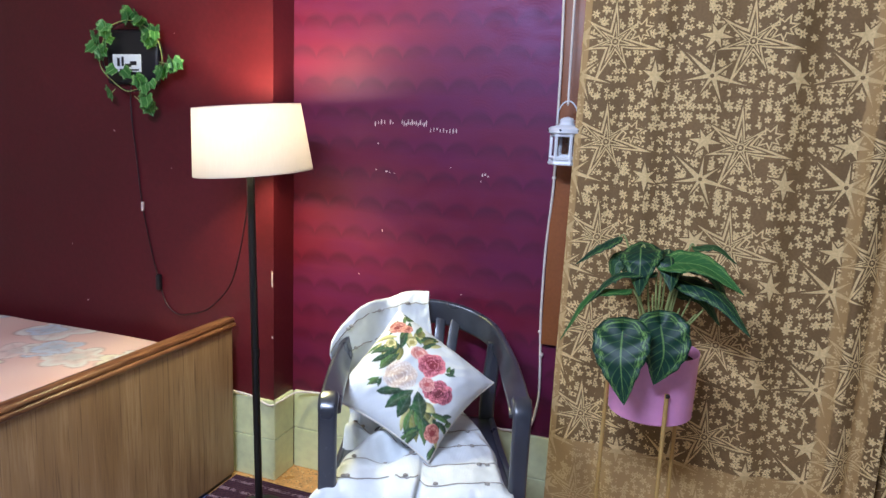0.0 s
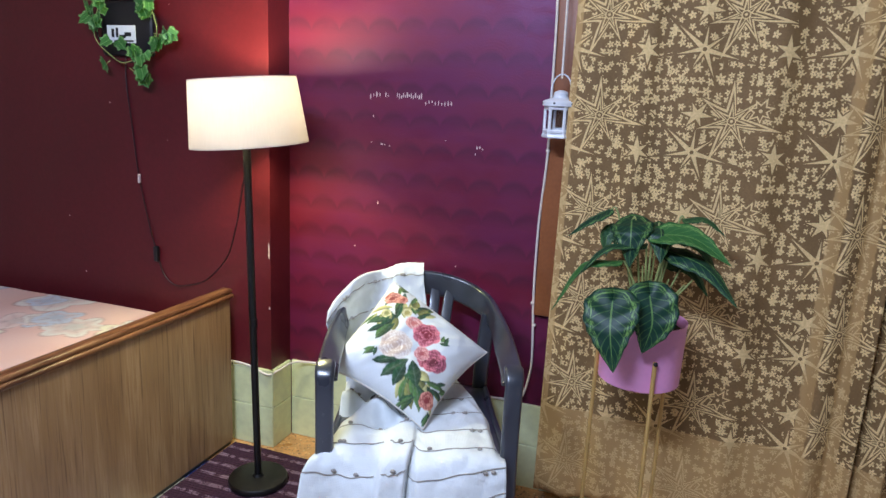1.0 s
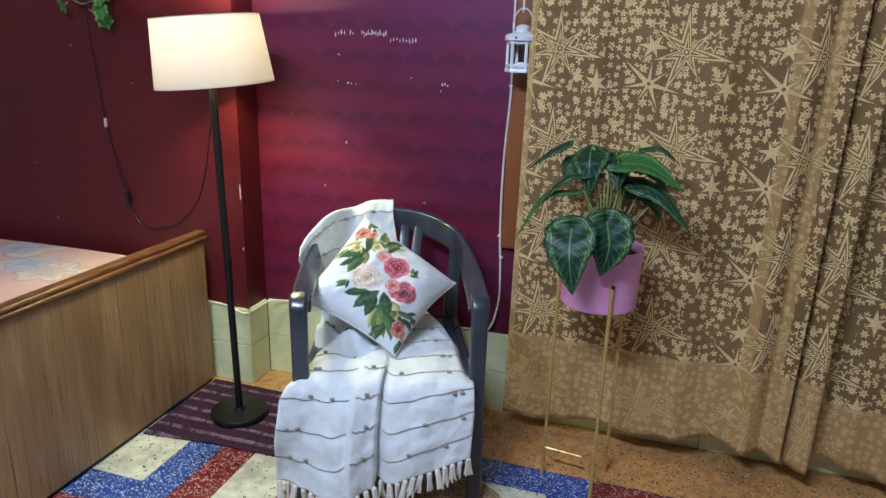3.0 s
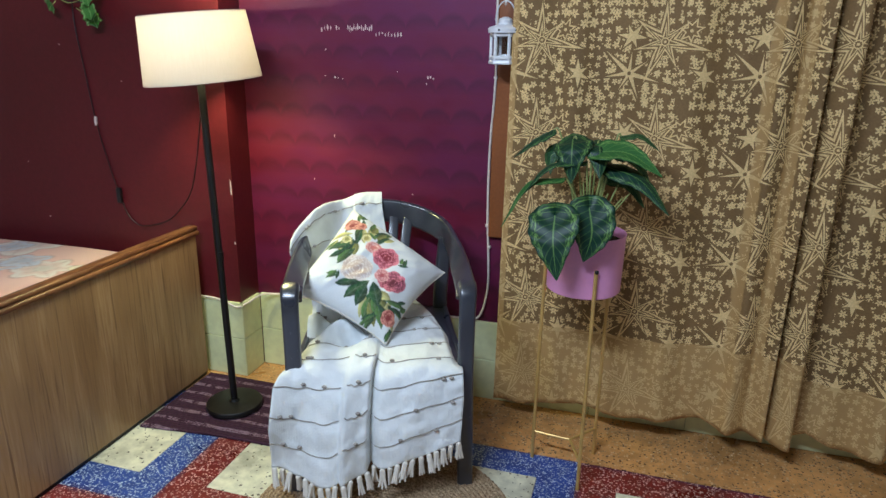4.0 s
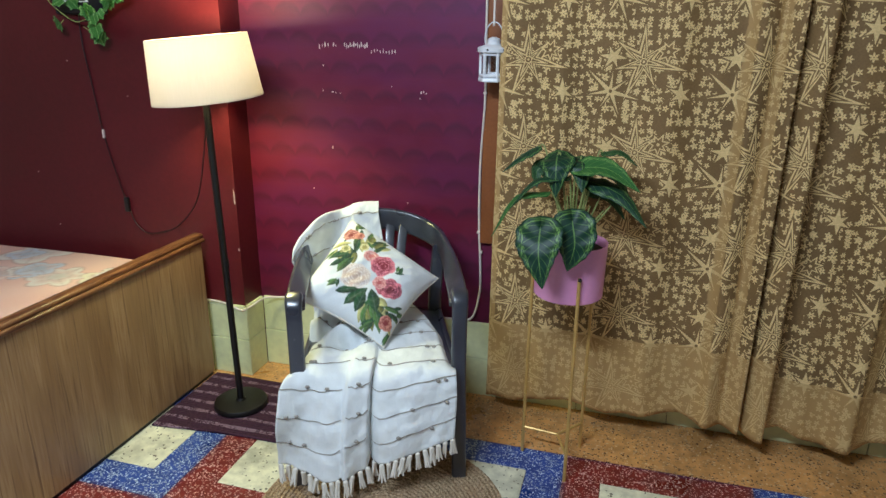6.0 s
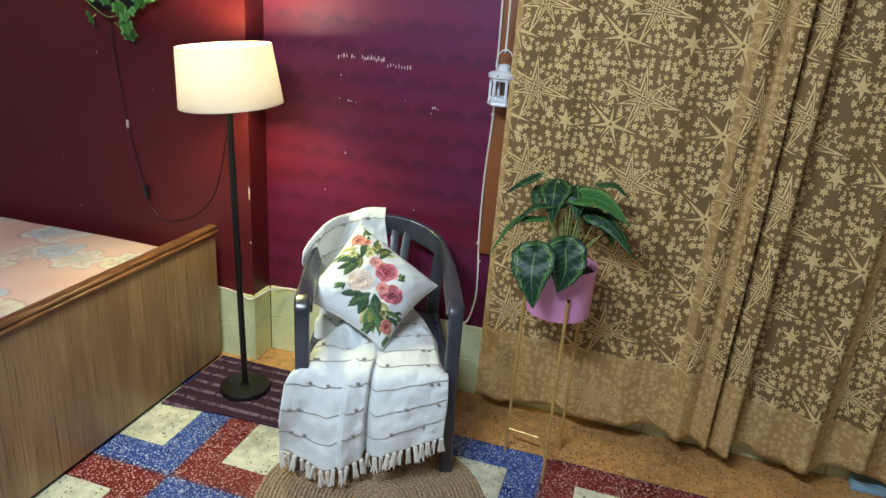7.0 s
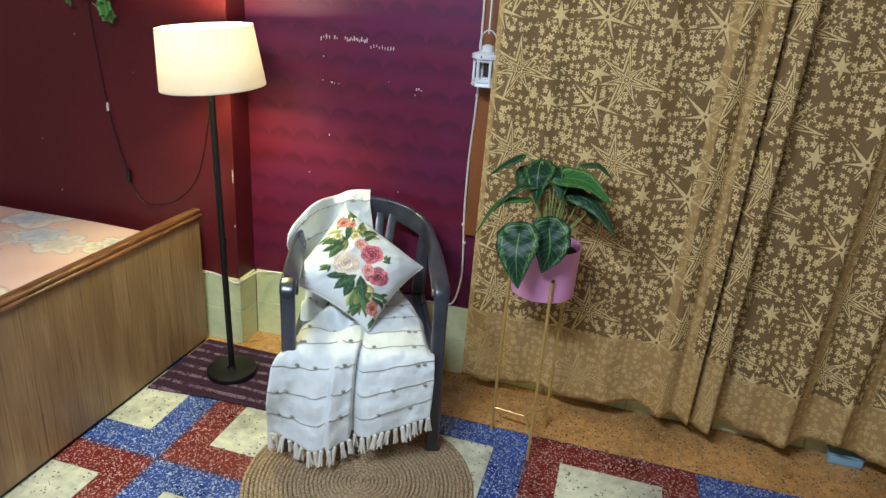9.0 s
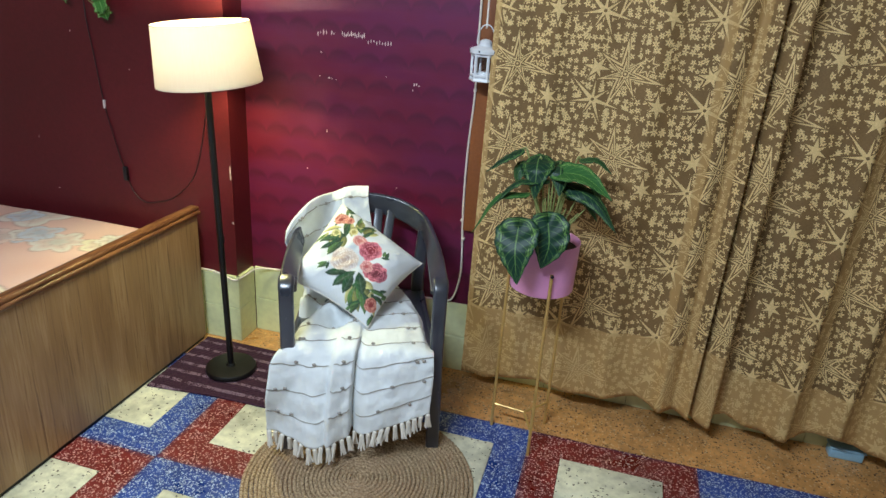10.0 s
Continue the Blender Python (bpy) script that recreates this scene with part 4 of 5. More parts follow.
def cushion_print(u, v):
    """Roses, buds and leaves in a column along the diagonal."""
    # d runs down the diagonal from the top corner, e across to the right
    x, y = (u - 0.5), (v - 0.5)
    e, d = (x - y) / 2.25 + 0.016, -(x + y) / 2.05
    c = np.ones((len(u), 3)) * np.array(rgb(226, 231, 233)[:3])
    fibre = 0.5 + 0.5 * np.sin(x * 900) * np.sin(y * 900)
    c *= (0.97 + 0.03 * fibre)[:, None]

    def over(a, col):
        nonlocal c
        a = np.clip(a, 0, 1)[:, None]
        c = c * (1 - a) + col * a

    def leaf(ce, cd, ln, w, ang, col):
        de, dd = e - ce, d - cd
        t = (de * math.cos(ang) + dd * math.sin(ang)) / ln
        n = (-de * math.sin(ang) + dd * math.cos(ang)) / w
        inside = 1 - np.abs(n) / np.maximum(1e-3, 4 * t * (1 - t) + 0.03 * np.sin(t * 40))
        a = np.clip(inside / 0.2, 0, 1) * (t > 0) * (t < 1)
        vein = np.exp(-(n / 0.12) ** 2) * 0.5 + 0.25 * (np.sin(t * 26 + np.abs(n) * 5) > 0.55)
        k = np.array(rgb(*col)[:3])
        over(a, k * (0.30 + 0.95 * np.clip(n * 0.5 + 0.5, 0, 1) ** 1.5)[:, None] + vein[:, None] * 0.09)

    grain = 0.5 + 0.25 * (np.sin(x * 131 + 4 * np.sin(y * 83)) + np.sin(y * 117 + 4 * np.sin(x * 97)))

    def rose(ce, cd, R, deep, pale, seed, rings=4):
        """Overlapping petals, ring by ring from the outside in: dark at the base, pale along the rim."""
        r = random.Random(seed)
        k1, k2 = np.array(rgb(*deep)[:3]), np.array(rgb(*pale)[:3])
        for ring in range(rings):
            off, size, n = ((0.56, 0.50, 8), (0.38, 0.42, 6), (0.21, 0.32, 5), (0.06, 0.20, 3))[ring]
            ph = r.uniform(0, 6.28)
            for k in range(n):
                a = ph + 6.2832 * k / n + r.uniform(-0.25, 0.25)
                o, sz = off * R * r.uniform(0.85, 1.12), size * R * r.uniform(0.85, 1.15)
                de, dd = e - ce - o * math.cos(a), d - cd - o * math.sin(a)
                t, w = (de * math.cos(a) + dd * math.sin(a)) / sz, (-de * math.sin(a) + dd * math.cos(a)) / (sz * r.uniform(0.95, 1.25))
                q = np.sqrt(t * t + w * w) + 0.07 * np.sin(3 * np.arctan2(w, t) + seed)
                glow = np.clip(0.42 + 0.50 * t + 0.22 * r.uniform(-1, 1) + 0.5 * (grain - 0.5), 0, 1) ** 1.9
                rim = np.exp(-((q - 0.84) / 0.12) ** 2) * (t > -0.1) * 0.22 * (0.4 + grain)
                f = np.clip(glow + rim - 0.16 * ring * (1 - np.clip(t, 0, 1)), 0, 1)[:, None]
                over((1 - q) / 0.10, k1 * (1 - f) + k2 * f)

    G, G2, OL, PALE = (26, 84, 42), (84, 128, 58), (140, 142, 66), (214, 210, 134)
    sprig = random.Random(8)
    # spot, spread, how many, length, the way they point, colours
    for ce, cd, se, sd, n, ln, way, cols in ((0.05, -0.38, 0.03, 0.03, 7, 0.075, -0.6, (G2, G, OL)), (-0.04, -0.30, 0.06, 0.04, 9, 0.07, -1.6, (G, G2, OL)), (-0.09, -0.19, 0.06, 0.05, 16, 0.10, 2.5, (G2, OL, PALE, G)),
                                             (0.02, -0.19, 0.07, 0.05, 16, 0.10, -0.9, (OL, PALE, G2, G)), (-0.08, -0.14, 0.04, 0.03, 5, 0.12, 2.9, (G, G2)), (-0.19, 0.03, 0.02, 0.02, 4, 0.06, 2.6, (G, G2)), (0.07, -0.15, 0.03, 0.02, 4, 0.06, -1.2, (G2, G)),
                                             (0.165, 0.06, 0.02, 0.04, 5, 0.055, -0.3, (G, G2)), (-0.03, 0.22, 0.05, 0.05, 12, 0.13, 1.5, (G, G2, PALE, OL)), (0.03, 0.28, 0.04, 0.03, 9, 0.11, 1.2, (PALE, G2, G)), (-0.04, 0.33, 0.03, 0.03, 6, 0.07, 2.4, (G, G2)), (0.10, 0.30, 0.04, 0.03, 5, 0.06, 0.3, (G2, G, OL)),
                                             (0.06, 0.42, 0.04, 0.02, 7, 0.06, 1.6, (G, G2))):
        for k in range(n):
            leaf(ce + sprig.uniform(-se, se), cd + sprig.uniform(-sd, sd), ln * sprig.uniform(0.8, 1.35), ln * sprig.uniform(0.15, 0.24), way + sprig.uniform(-0.9, 0.9), cols[k % len(cols)])
    for ce, cd, ln, w, an in ((-0.02, 0.12, 0.17, 0.042, 2.75), (-0.04, 0.14, 0.14, 0.036, 2.2), (-0.06, 0.11, 0.15, 0.030, 3.3), (0.0, 0.13, 0.16, 0.040, 1.6)):
        leaf(ce, cd, ln, w, an, G)
    for ce, cd, R, deep, pale, sd, rings in ((-0.035, -0.315, 0.060, (138, 56, 52), (228, 166, 148), 4, 3), (0.025, -0.285, 0.040, (146, 66, 56), (226, 160, 140), 5, 3), (-0.10, -0.20, 0.035, (150, 150, 84), (236, 226, 172), 6, 2), (0.035, -0.18, 0.034, (160, 150, 84), (238, 230, 178), 7, 2),
                                             (0.06, -0.105, 0.058, (196, 112, 112), (240, 196, 188), 8, 3), (-0.080, 0.020, 0.112, (196, 172, 158), (242, 234, 226), 9, 4), (0.125, -0.025, 0.094, (130, 24, 50), (230, 136, 152), 10, 4), (0.130, 0.150, 0.094, (100, 22, 44), (220, 124, 142), 12, 4),
                                             (0.07, 0.090, 0.052, (170, 80, 88), (236, 180, 176), 13, 3), (0.060, 0.365, 0.056, (140, 48, 50), (232, 160, 140), 14, 3)):
        rose(ce * 0.86 - 0.005, cd, R * 0.80, deep, pale, sd, rings)
    return c


def cushion_face(sign):
    def f(u, v):
        a, b = u * 2 - 1, v * 2 - 1
        pin = 1 - 0.075 * (1 - b * b) * abs(a) ** 3
        pin2 = 1 - 0.075 * (1 - a * a) * abs(b) ** 3
        sag = 0.022 * ((a - b) / 2) ** 2   # the side corners hang
        puff = max(0.0, (1 - a ** 4) * (1 - b ** 4)) ** 0.62 * 0.068
        wr = 0.010 * noise.noise((a * 2.4, b * 2.4, sign * 3)) + 0.005 * noise.noise((a * 6 + b * 3, b * 6, sign))
        k = min(1.0, 3 * (1 - max(abs(a), abs(b))))
        return a * SIDE / 2 * pin - sag, b * SIDE / 2 * pin2 - sag, sign * (puff + wr * k)
    return f


sheet("cover_front", cushion_face(1), 170, 170, PRINT_PILLOW, cushion, None, 0, "white cotton front with printed roses", cushion_print)
sheet("cover_back", cushion_face(-1), 40, 40, PRINT_PILLOW, cushion, None, 0, "plain white cotton back", lambda u, v: np.ones((len(u), 3)) * np.array(rgb(226, 231, 233)[:3]))
seam = [cushion_face(1)(*p)[:2] + (0.0,) for p in [(k / 24, 0) for k in range(24)] + [(1, k / 24) for k in range(24)] + [(1 - k / 24, 1) for k in range(24)] + [(0, 1 - k / 24) for k in range(25)]]
part("seam", tube(seam, 0.0022, 6, (0, 0, 1)), TASSEL, cushion)
# stands on one corner on the seat, leaning on the backrest
cushion.matrix_basis = pose(-0.655, 1.82, 0.0, 0, 0, 18.0) @ pose(-0.055, 0.026, 0.608, 41, 0, 17.5) @ pose(0, 0, 0, 0, 0, 46.5)

# ---- lantern and wires ----
lantern = thing("lantern", (-0.358, 2.125, 1.266), "small white metal tea-light lantern with glass panes, hung on a cable", "lantern")
part("base_plate", lathe([(0, 0), (0.050, 0), (0.052, 0.004), (0.050, 0.010), (0.045, 0.013), (0, 0.013)], 6), WHITE_METAL, lantern, "", 20)
part("roof", lathe([(0.043, 0.094), (0.054, 0.096), (0.055, 0.108), (0.050, 0.113), (0.024, 0.121), (0.0215, 0.131), (0.0225, 0.134), (0.018, 0.140), (0.008, 0.144), (0, 0.145)], 24), WHITE_METAL, lantern, "stepped round white roof")
for k in range(6):
    a = 2 * math.pi * k / 6
    p0, p1 = Vector((0.044 * math.cos(a), 0.044 * math.sin(a), 0)), Vector((0.044 * math.cos(a + math.pi / 3), 0.044 * math.sin(a + math.pi / 3), 0))
    part("post", tube([p0 + Vector((0, 0, 0.01)), p0 + Vector((0, 0, 0.098))], 0.0055, 6), WHITE_METAL, lantern)
    for z in (0.020, 0.090):
        part("pane_rail", tube([p0 + Vector((0, 0, z)), p1 + Vector((0, 0, z))], 0.006, 6), WHITE_METAL, lantern)
    mid = (p0 + p1) / 2
    m4 = Matrix.Translation(mid + Vector((0, 0, 0.055))) @ Matrix.Rotation(a + math.pi / 6, 4, "Z")
    bm = boxed(-0.0008, 0.0008, -0.018, 0.018, -0.033, 0.033)
    bm.transform(m4)
    part("pane", bm, GLASS, lantern, "clear glass pane", 0).visible_shadow = False
    hole = bmesh.new()
    bmesh.ops.create_icosphere(hole, subdivisions=1, radius=0.0045, matrix=Matrix.Translation((0.0525 * math.cos(a + 0.35), 0.0525 * math.sin(a + 0.35), 0.104)))
    part("vent_hole", hole, BLACK_PLASTIC, lantern)
part("candle_cup", lathe([(0, 0.013), (0.019, 0.013), (0.019, 0.030), (0.016, 0.031), (0, 0.029)], 20), WHITE_METAL, lantern, "tea light in a metal cup")
handle = [(0.031 * math.cos(a), 0.0, 0.140 + 0.052 * math.sin(a)) for a in np.linspace(-0.3, math.pi + 0.3, 26)]
part("handle", tube(handle, 0.0022, 8, (0, 1, 0)), WHITE_METAL, lantern, "bent wire handle")

YC = YB - 0.028
cable_a = thing("wall_cable", (0, 0, 0), "white cable down the window frame and along the skirting", "cable")
run = [(-0.412, YC, 2.3), (-0.410, YC, 1.9), (-0.402, YC, 1.6), (-0.400, YC, 1.40), (-0.398, YC, 1.2), (-0.412, YC + 0.016, 0.98), (-0.412, YC + 0.018, 0.75), (-0.402, YC + 0.018, 0.56), (-0.402, YC + 0.016, 0.45),
       (-0.425, YC + 0.010, 0.352), (-0.47, YC + 0.008, 0.334), (-0.6, YC + 0.008, 0.330), (-0.9, YC + 0.008, 0.330), (-1.18, YC + 0.008, 0.332), (-1.27, YC + 0.0, 0.334), (-1.33, YC - 0.03, 0.335), (-1.36, YC - 0.09, 0.318),
       (-1.385, YL - 0.018, 0.308), (-1.44, YL - 0.016, 0.322), (-1.50, YL - 0.012, 0.332), (-1.60, YL - 0.012, 0.333)]
part("cable", tube(smooth_path(run, 8), 0.0042, 8), WHITE_CORD, cable_a)
for p in ((-0.398, YC, 1.22), (-0.412, YC + 0.016, 0.7), (-0.402, YC + 0.016, 0.62)):
    part("cable_clip", boxed(p[0] - 0.006, p[0] + 0.006, p[1] - 0.005, p[1] + 0.012, p[2] - 0.004, p[2] + 0.004, 0.001), WHITE_CORD, cable_a)
cable_b = thing("hanging_cable", (0, 0, 0), "white cable looped through the lantern handle", "cable")
part("cable", tube(smooth_path([(-0.372, YC - 0.01, 2.3), (-0.372, YC - 0.015, 1.9), (-0.366, YC - 0.04, 1.6), (-0.360, 2.128, 1.462), (-0.360, 2.122, 1.448)], 8), 0.0036, 8), WHITE_CORD, cable_b)

# bare plaster chips in the wallpaper and the wall edge
rng = random.Random(21)


def chip(x, y, z, w, h, side="y"):
    bm = bmesh.new()
    n = 9
    vs = [bm.verts.new((w / 2 * math.cos(2 * math.pi * k / n) * rng.uniform(0.55, 1.1), 0, h / 2 * math.sin(2 * math.pi * k / n) * rng.uniform(0.55, 1.1))) for k in range(n)]
    f = bm.faces.new(vs)
    r = bmesh.ops.extrude_face_region(bm, geom=[f])
    for v in r["geom"]:
        if isinstance(v, bmesh.types.BMVert):
            v.co.y -= 0.0012
    ob = structure("plaster_chip", bm, CHIP, "bare plaster where the surface has chipped off")
    ob.location = (x, y + 0.0005, z)
    if side == "x":
        ob.rotation_euler = (0, 0, radians(90))
    return ob


for x0, x1, n, z, h in ((-1.048, -1.012, 4, 1.371, 0.020), (-0.99, -0.98, 2, 1.374, 0.014), (-0.945, -0.855, 13, 1.374, 0.022), (-0.838, -0.745, 9, 1.356, 0.017)):
    for k in range(n):
        chip(lerp(x0, x1, k / max(1, n - 1)), YB, z + rng.uniform(-0.004, 0.004), rng.uniform(0.003, 0.008), h * rng.uniform(0.45, 1.3))
for x, z, w, h in ((-1.035, 1.30, 0.006, 0.009), (-1.04, 1.208, 0.006, 0.004), (-1.0, 1.203, 0.010, 0.007), (-0.988, 1.201, 0.006, 0.005), (-0.97, 1.199, 0.005, 0.004), (-0.645, 1.212, 0.007, 0.018), (-0.636, 1.214, 0.008, 0.010), (-0.626, 1.208, 0.008, 0.006),
                   (-0.65, 1.19, 0.004, 0.010), (-1.01, 0.99, 0.005, 0.013), (-1.10, 0.82, 0.005, 0.006), (-0.70, 0.79, 0.006, 0.006), (-0.76, 1.23, 0.005, 0.004)):
    chip(x, YB, z, w, h)
for z, h in ((0.80, 0.05), (0.775, 0.035), (0.57, 0.018)):
    chip(XC - 0.006, YL, z, 0.008, h)
for x, z, w in ((-2.10, 1.30, 0.010), (-2.35, 0.83, 0.008), (-1.83, 1.17, 0.008), (-2.28, 0.60, 0.012), (-1.80, 1.66, 0.006)):
    chip(x, YL, z, w * 0.6, w * 0.6)

# ---- plant stand with pot ----
PX, PY = -0.035, 1.868
stand = thing("plant_stand", (PX, PY, 0), "slim brushed gold three-legged plant stand", "plant stand")
LEGS = [radians(a) for a in (173, -70, 52)]
for a in LEGS:
    c, s = math.cos(a), math.sin(a)
    part("leg", tube([(0.122 * c, 0.122 * s, 0.0), (0.121 * c, 0.121 * s, 0.35), (0.118 * c, 0.118 * s, 0.722)], 0.0058, 10), GOLD, stand)
    part("brace", tube([(0.0, 0.0, 0.10), (0.120 * c, 0.120 * s, 0.10)], 0.0045, 8), GOLD, stand)
    sc = bmesh.new()
    bmesh.ops.create_icosphere(sc, subdivisions=2, radius=0.0062, matrix=Matrix.Translation((0.125 * c, 0.125 * s, 0.719)))
    part("screw", sc, BLACK_METAL, stand)
pot = thing("plant_pot", (PX, PY, 0.628), "round satin pink metal plant pot", "pot")
part("body", lathe([(0, 0), (0.104, 0), (0.109, 0.004), (0.1125, 0.17), (0.1130, 0.178), (0.110, 0.178), (0.107, 0.172), (0.104, 0.10), (0, 0.10)], 56), PINK, pot)
part("soil", lathe([(0, 0.155), (0.06, 0.158), (0.106, 0.150), (0.106, 0.11), (0, 0.11)], 28), SOIL, pot)

plant = thing("potted_plant", (PX, PY, 0.628), "leafy variegated plant with large drooping heart-shaped leaves", "plant")


def blade(base, mid, tip, width, face, material, heart=0.35, fold=0.25, label="", curl=0.0):
    """A leaf along base-mid-tip; face is the side its upper surface looks to."""
    ob_pts = smooth_path([Vector(p) for p in (base, mid, tip)], 20)
    n = len(ob_pts) - 1
    face = Vector(face).normalized()

    def f(u, v):
        k = v * n
        i = min(n - 1, int(k))
        p = ob_pts[i].lerp(ob_pts[i + 1], k - i)
        t = (ob_pts[min(n, i + 1)] - ob_pts[max(0, i - 1)]).normalized()
        s = t.cross(face).normalized()
        nn = s.cross(t)
        a = u * 2 - 1
        w = width * (math.sin(math.pi * min(1, v ** 0.56)) ** 0.85 * (1.08 - 0.3 * v) if v < 1 else 0.0)
        w *= 1 + 0.03 * math.sin(v * 40) * abs(a)
        lobe = -t * heart * width * (abs(a) ** 1.5) * max(0, 1 - v * 2.6)
        return p + s * a * w + nn * (fold * w * abs(a) ** 1.3 - curl * w * a * a * a * a + 0.06 * w * math.sin(v * 26 + abs(a) * 3) * abs(a)) + lobe

    return sheet("leaf", f, 22, 36, material, plant, lambda u, v: (u * 2 - 1, v), 0.0012, label)


def stem(pts):
    part("stem", tube(smooth_path(pts, 8), 0.0032, 7, scale=lambda t: 1.1 - 0.4 * t), STEM, plant)


# frame of the plant: x to the right along the wall, y to the wall, z up from the pot's foot
S0 = (0.0, 0.0, 0.15)
LEAVES = [
    # base, mid, tip, half width, face, material, heart, fold
    ((-0.078, -0.175, 0.262), (-0.073, -0.225, 0.198), (-0.055, -0.236, 0.096), 0.069, (-0.05, -1, 0.35), LEAF_DARK, 0.55, 0.10),
    ((0.008, -0.135, 0.280), (0.022, -0.165, 0.212), (0.006, -0.168, 0.134), 0.066, (0.25, -1, 0.25), LEAF_DARK, 0.55, 0.12),
    ((-0.062, 0.005, 0.445), (-0.058, -0.045, 0.415), (-0.052, -0.060, 0.325), 0.057, (-0.05, -1, 0.25), LEAF_DARK, 0.45, -0.25),
    ((-0.006, -0.015, 0.412), (0.095, -0.055, 0.420), (0.190, -0.100, 0.368), 0.042, (0.1, -0.6, 0.8), LEAF_BRIGHT, 0.3, 0.15),
    ((0.035, 0.0, 0.372), (0.135, -0.045, 0.345), (0.218, -0.088, 0.262), 0.034, (0.25, -0.7, 0.75), LEAF_DARK, 0.3, -0.25),
    ((0.072, 0.035, 0.455), (0.125, 0.03, 0.462), (0.176, 0.012, 0.422), 0.028, (0.15, -0.12, 1), LEAF_MID, 0.3, -0.3),
    ((-0.125, 0.035, 0.462), (-0.175, 0.01, 0.432), (-0.226, -0.02, 0.384), 0.030, (-0.35, -0.25, 1), LEAF_DARK, 0.3, -0.3),
    ((-0.080, -0.028, 0.335), (-0.175, -0.065, 0.318), (-0.243, -0.09, 0.188), 0.030, (-0.45, -0.22, 1), LEAF_BRIGHT, 0.3, -0.3),
    ((-0.02, -0.02, 0.385), (-0.115, -0.06, 0.375), (-0.185, -0.10, 0.290), 0.026, (-0.5, -0.3, 1), LEAF_DARK, 0.3, -0.3),
    ((0.03, 0.05, 0.34), (0.10, 0.05, 0.325), (0.155, 0.03, 0.250), 0.030, (0.5, -0.8, 0.4), LEAF_MID, 0.3, -0.3),
    ((-0.10, 0.03, 0.40), (-0.125, 0.03, 0.385), (-0.12, 0.01, 0.335), 0.030, (-0.4, -0.9, 0.2), LEAF_MID, 0.3, -0.2),
    ((0.05, 0.03, 0.415), (0.115, 0.0, 0.402), (0.16, -0.03, 0.335), 0.034, (0.3, -0.5, 0.9), LEAF_MID, 0.3, -0.3),
    ((0.01, 0.02, 0.435), (0.018, -0.03, 0.415), (0.024, -0.055, 0.345), 0.048, (0.15, -1, 0.4), LEAF_DARK, 0.4, -0.2),
]
for b, m_, t, w, f_, mt, h, fo in LEAVES:
    blade(b, m_, t, w, f_, mt, h, fo)
    stem([S0, (b[0] * 0.35, b[1] * 0.3, 0.25), (b[0] * 0.8, b[1] * 0.75, b[2] - 0.01), b])
for x, y, z in ((0.05, -0.03, 0.30), (0.075, 0.01, 0.32), (-0.02, -0.04, 0.33), (0.02, -0.05, 0.29), (0.09, -0.03, 0.29), (-0.05, -0.05, 0.27), (0.035, 0.01, 0.36), (0.11, 0.0, 0.30)):
    stem([S0, (x * 0.5, y * 0.5, 0.22), (x, y, z)])

# ---- curtains ----
def curtain(name, plan, hem, seed, label, u0, v0, slack, z1=2.3):
    """Cloth hung along a line in plan that doubles back in the pleats; u0 and v0 shift the weave."""
    ob = thing(name, (0, 0, 0), label, "curtain", "curtains at the window")
    line = [p.to_2d() for p in smooth_path([(x, y, 0) for x, y in plan], 14)]
    arc = [0.0]
    for a, b in zip(line, line[1:]):
        arc.append(arc[-1] + (b - a).length)
    total, mid = arc[-1], sum(y for _, y in plan) / len(plan)
    xs, ys = [p.x for p in line], [p.y for p in line]

    def f(u, v):
        x, y = float(np.interp(u * total, arc, xs)), float(np.interp(u * total, arc, ys))
        z = lerp(hem(x), z1, v)
        # pleats open a little towards the floor, and the cloth sags and creases between them
        y = mid + (y - mid) * (1.12 - 0.22 * v) - slack * 0.012 * (1 - v) * math.sin(x * 9 + seed)
        y += 0.0045 * noise.noise((x * 9, z * 2.2, seed)) + 0.0018 * noise.noise((x * 30, z * 7, seed + 4)) + 0.004 * (1 - v) ** 4 * math.sin(x * 38 + seed)
        return x - 0.022 * (1 - v) * max(0.0, 1 - u * 1.6) * slack, y, z

    sheet("cloth", f, 460, 110, CURTAIN_CLOTH, ob, lambda u, v: (u * total + u0, lerp(hem(float(np.interp(u * total, arc, xs))), z1, v) + v0), 0.0012)
    return ob


def hem_a(x):
    return -0.012 + float(np.interp(x, (-0.325, -0.215, -0.13, -0.02, 0.074, 0.23, 0.378, 0.46, 0.54, 0.60, 0.645), (0.086, 0.082, 0.102, 0.128, 0.106, 0.112, 0.136, 0.112, 0.118, 0.112, 0.098))) + 0.004 * math.sin(x * 40)


def hem_b(x):
    return -0.014 + float(np.interp(x, (0.60, 0.702, 0.78, 0.87, 0.947, 1.01, 1.077, 1.13, 1.186, 1.24, 1.75), (0.10, 0.136, 0.110, 0.104, 0.112, 0.145, 0.160, 0.13, 0.112, 0.118, 0.11))) + 0.003 * math.sin(x * 37)


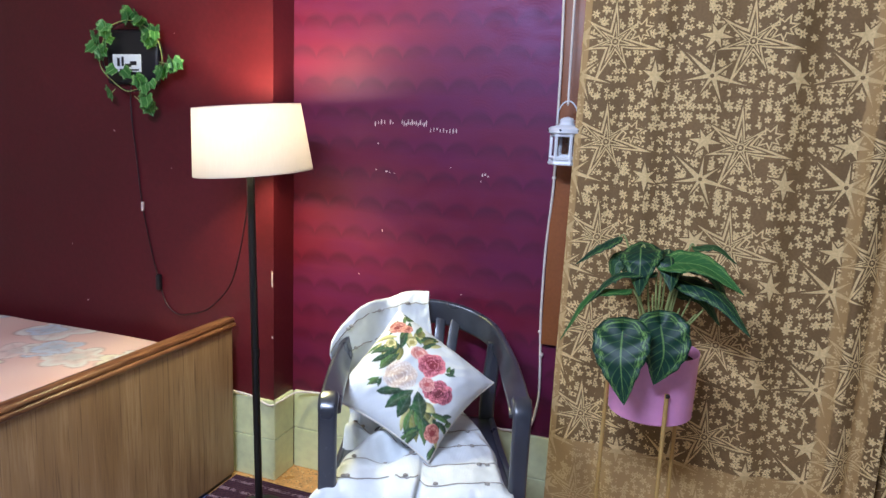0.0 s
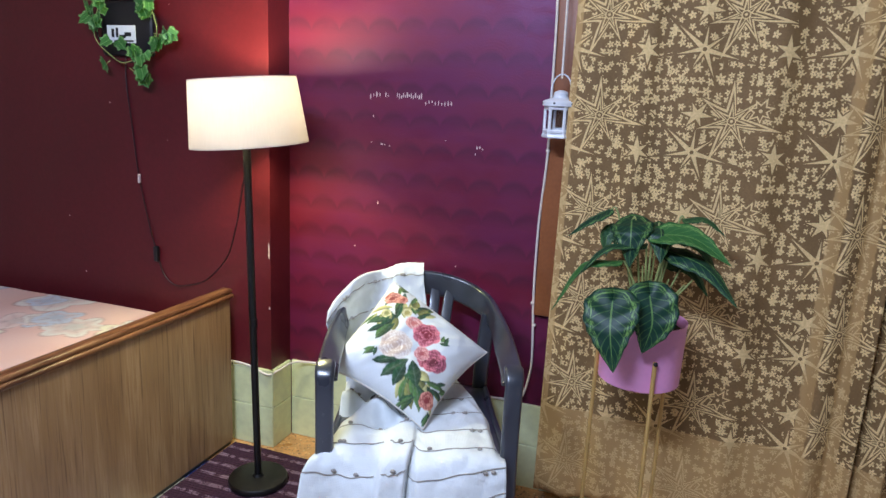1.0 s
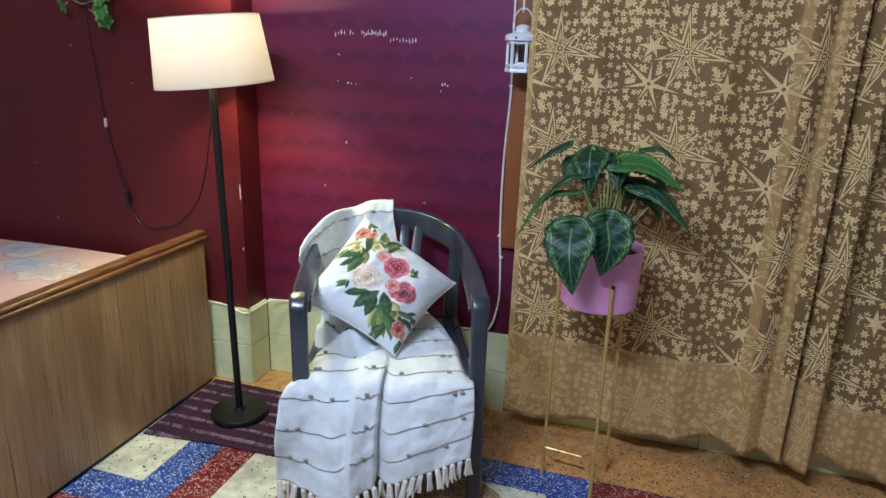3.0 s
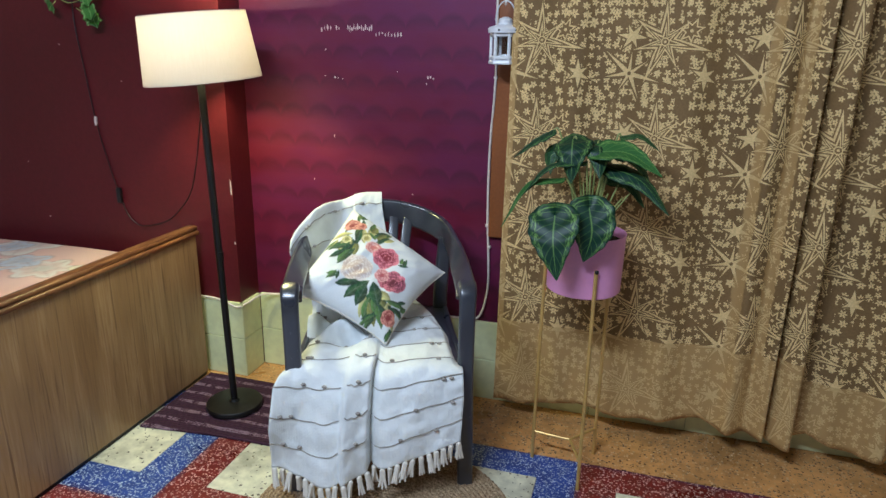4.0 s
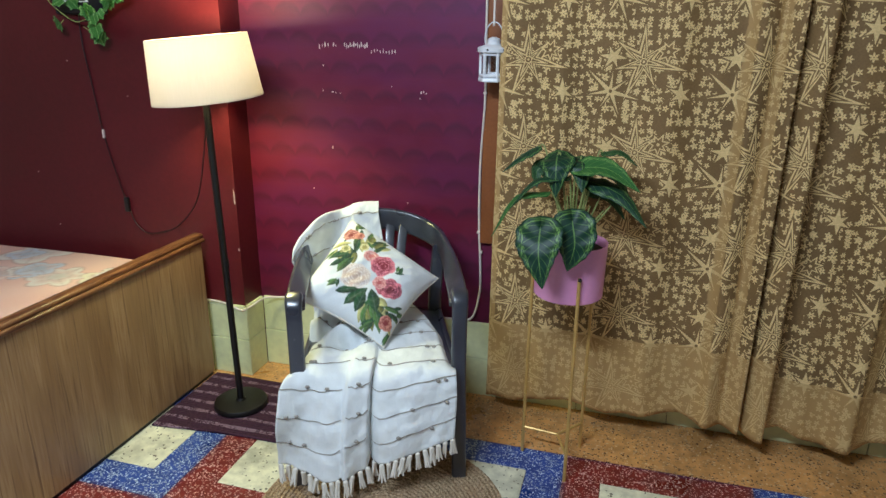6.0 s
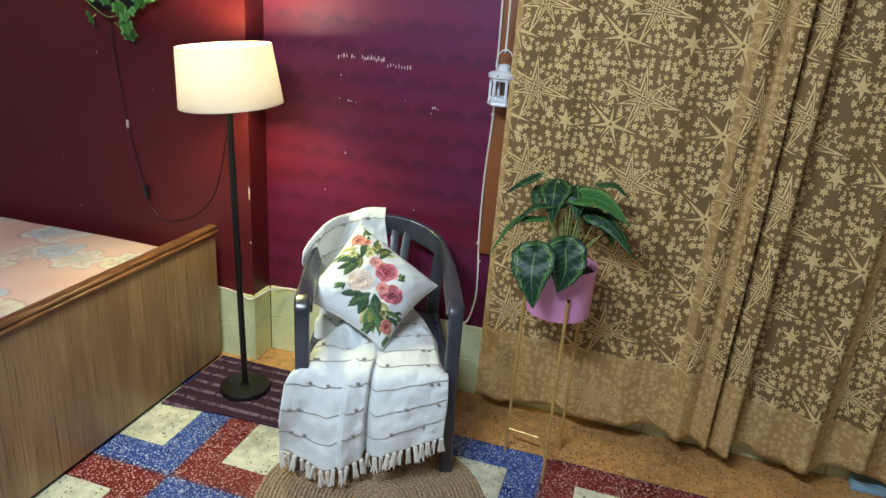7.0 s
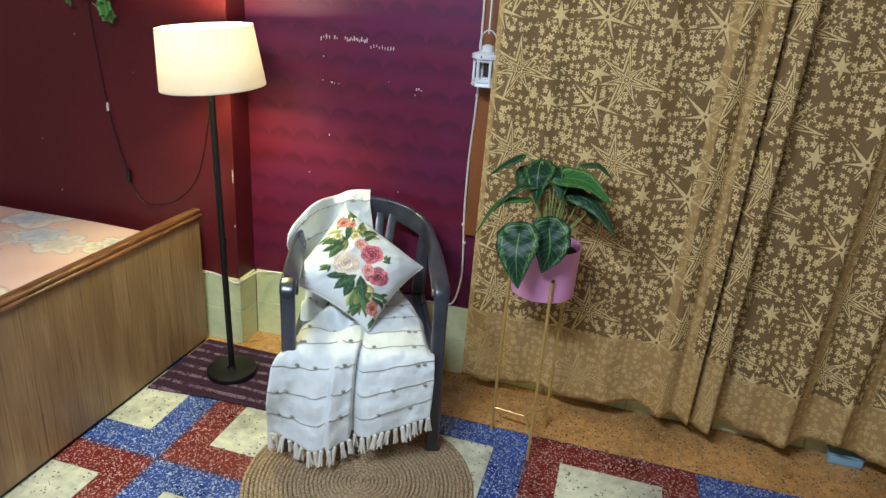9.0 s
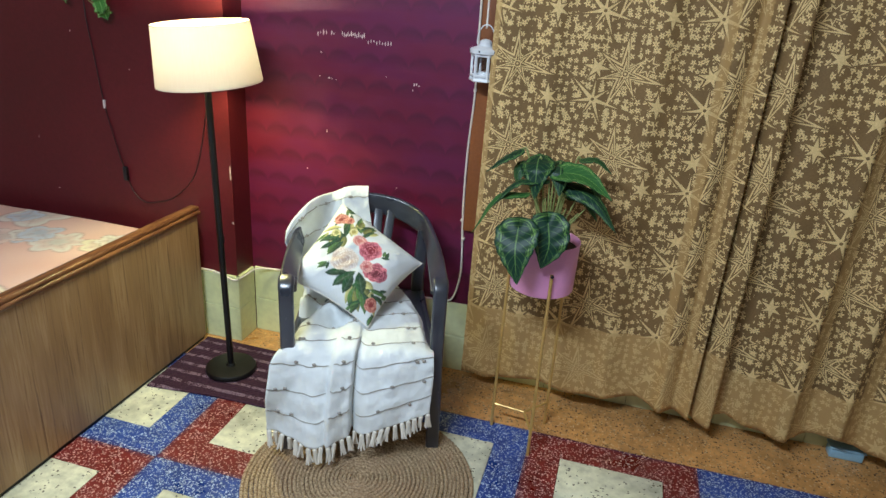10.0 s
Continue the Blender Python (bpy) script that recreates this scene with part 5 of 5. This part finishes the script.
curtain("curtain", [(-0.318, 2.090), (-0.25, 2.082), (-0.18, 2.088), (-0.115, 2.072), (-0.05, 2.090), (0.03, 2.080), (0.10, 2.088), (0.18, 2.080), (0.235, 2.068), (0.30, 2.090), (0.36, 2.084), (0.42, 2.078), (0.452, 2.050),
                    (0.478, 2.056), (0.51, 2.072), (0.535, 2.050), (0.556, 2.032), (0.566, 2.038), (0.556, 2.062), (0.50, 2.096), (0.515, 2.112), (0.565, 2.085), (0.598, 2.046), (0.628, 2.030), (0.645, 2.036), (0.646, 2.060)],
        hem_a, 0.3, "gold-brown sheer curtain woven with star flowers", 0.0, 0.0, 1.0)
curtain("curtain", [(0.585, 2.118), (0.64, 2.100), (0.70, 2.104), (0.76, 2.088), (0.83, 2.086), (0.872, 2.052), (0.905, 2.040), (0.935, 2.070), (0.985, 2.092), (1.04, 2.066), (1.075, 2.046), (1.11, 2.070), (1.16, 2.088), (1.215, 2.060),
                    (1.25, 2.040), (1.29, 2.070), (1.35, 2.09), (1.42, 2.05), (1.47, 2.045), (1.52, 2.085), (1.60, 2.09), (1.67, 2.05), (1.75, 2.07)],
        hem_b, 2.1, "second gold-brown star curtain hanging in deep folds", 1.135, 0.085, 0.0)
# block added to give the pale blue patch below the curtain's hem
box_ = thing("pale_blue_block", (1.165, 2.172, 0), "small pale blue block on the floor behind the curtain", "box")
part("body", boxed(-0.06, 0.06, -0.026, 0.026, 0.0, 0.04, 0.008, 3), PALE_BLUE, box_)
part("top_slab", boxed(-0.063, 0.063, -0.029, 0.029, 0.04, 0.050, 0.004, 2), PALE_BLUE, box_)
rod = thing("curtain_rod", (0, 0, 0), "metal curtain rod above the window", "curtain rod")
part("rod", tube([(-0.45, 2.10, 2.31), (1.9, 2.10, 2.31)], 0.012, 12), BLACK_METAL, rod)
for x in (-0.42, 0.7, 1.85):
    part("bracket", boxed(x - 0.008, x + 0.008, 2.10, YB, 2.300, 2.316, 0.002), BLACK_METAL, rod)

# ---- tube lamp on the ceiling, behind the camera's view ----
tube_lamp = thing("tube_light", TUBE, "white ceiling tube light, switched on", "lamp")
part("housing", boxed(-0.62, 0.62, -0.035, 0.035, 0.0, H - TUBE[2], 0.004), WHITE_METAL, tube_lamp)
part("tube", tube([(-0.58, 0, -0.02), (0.58, 0, -0.02)], 0.014, 12), TUBE_GLOW, tube_lamp)
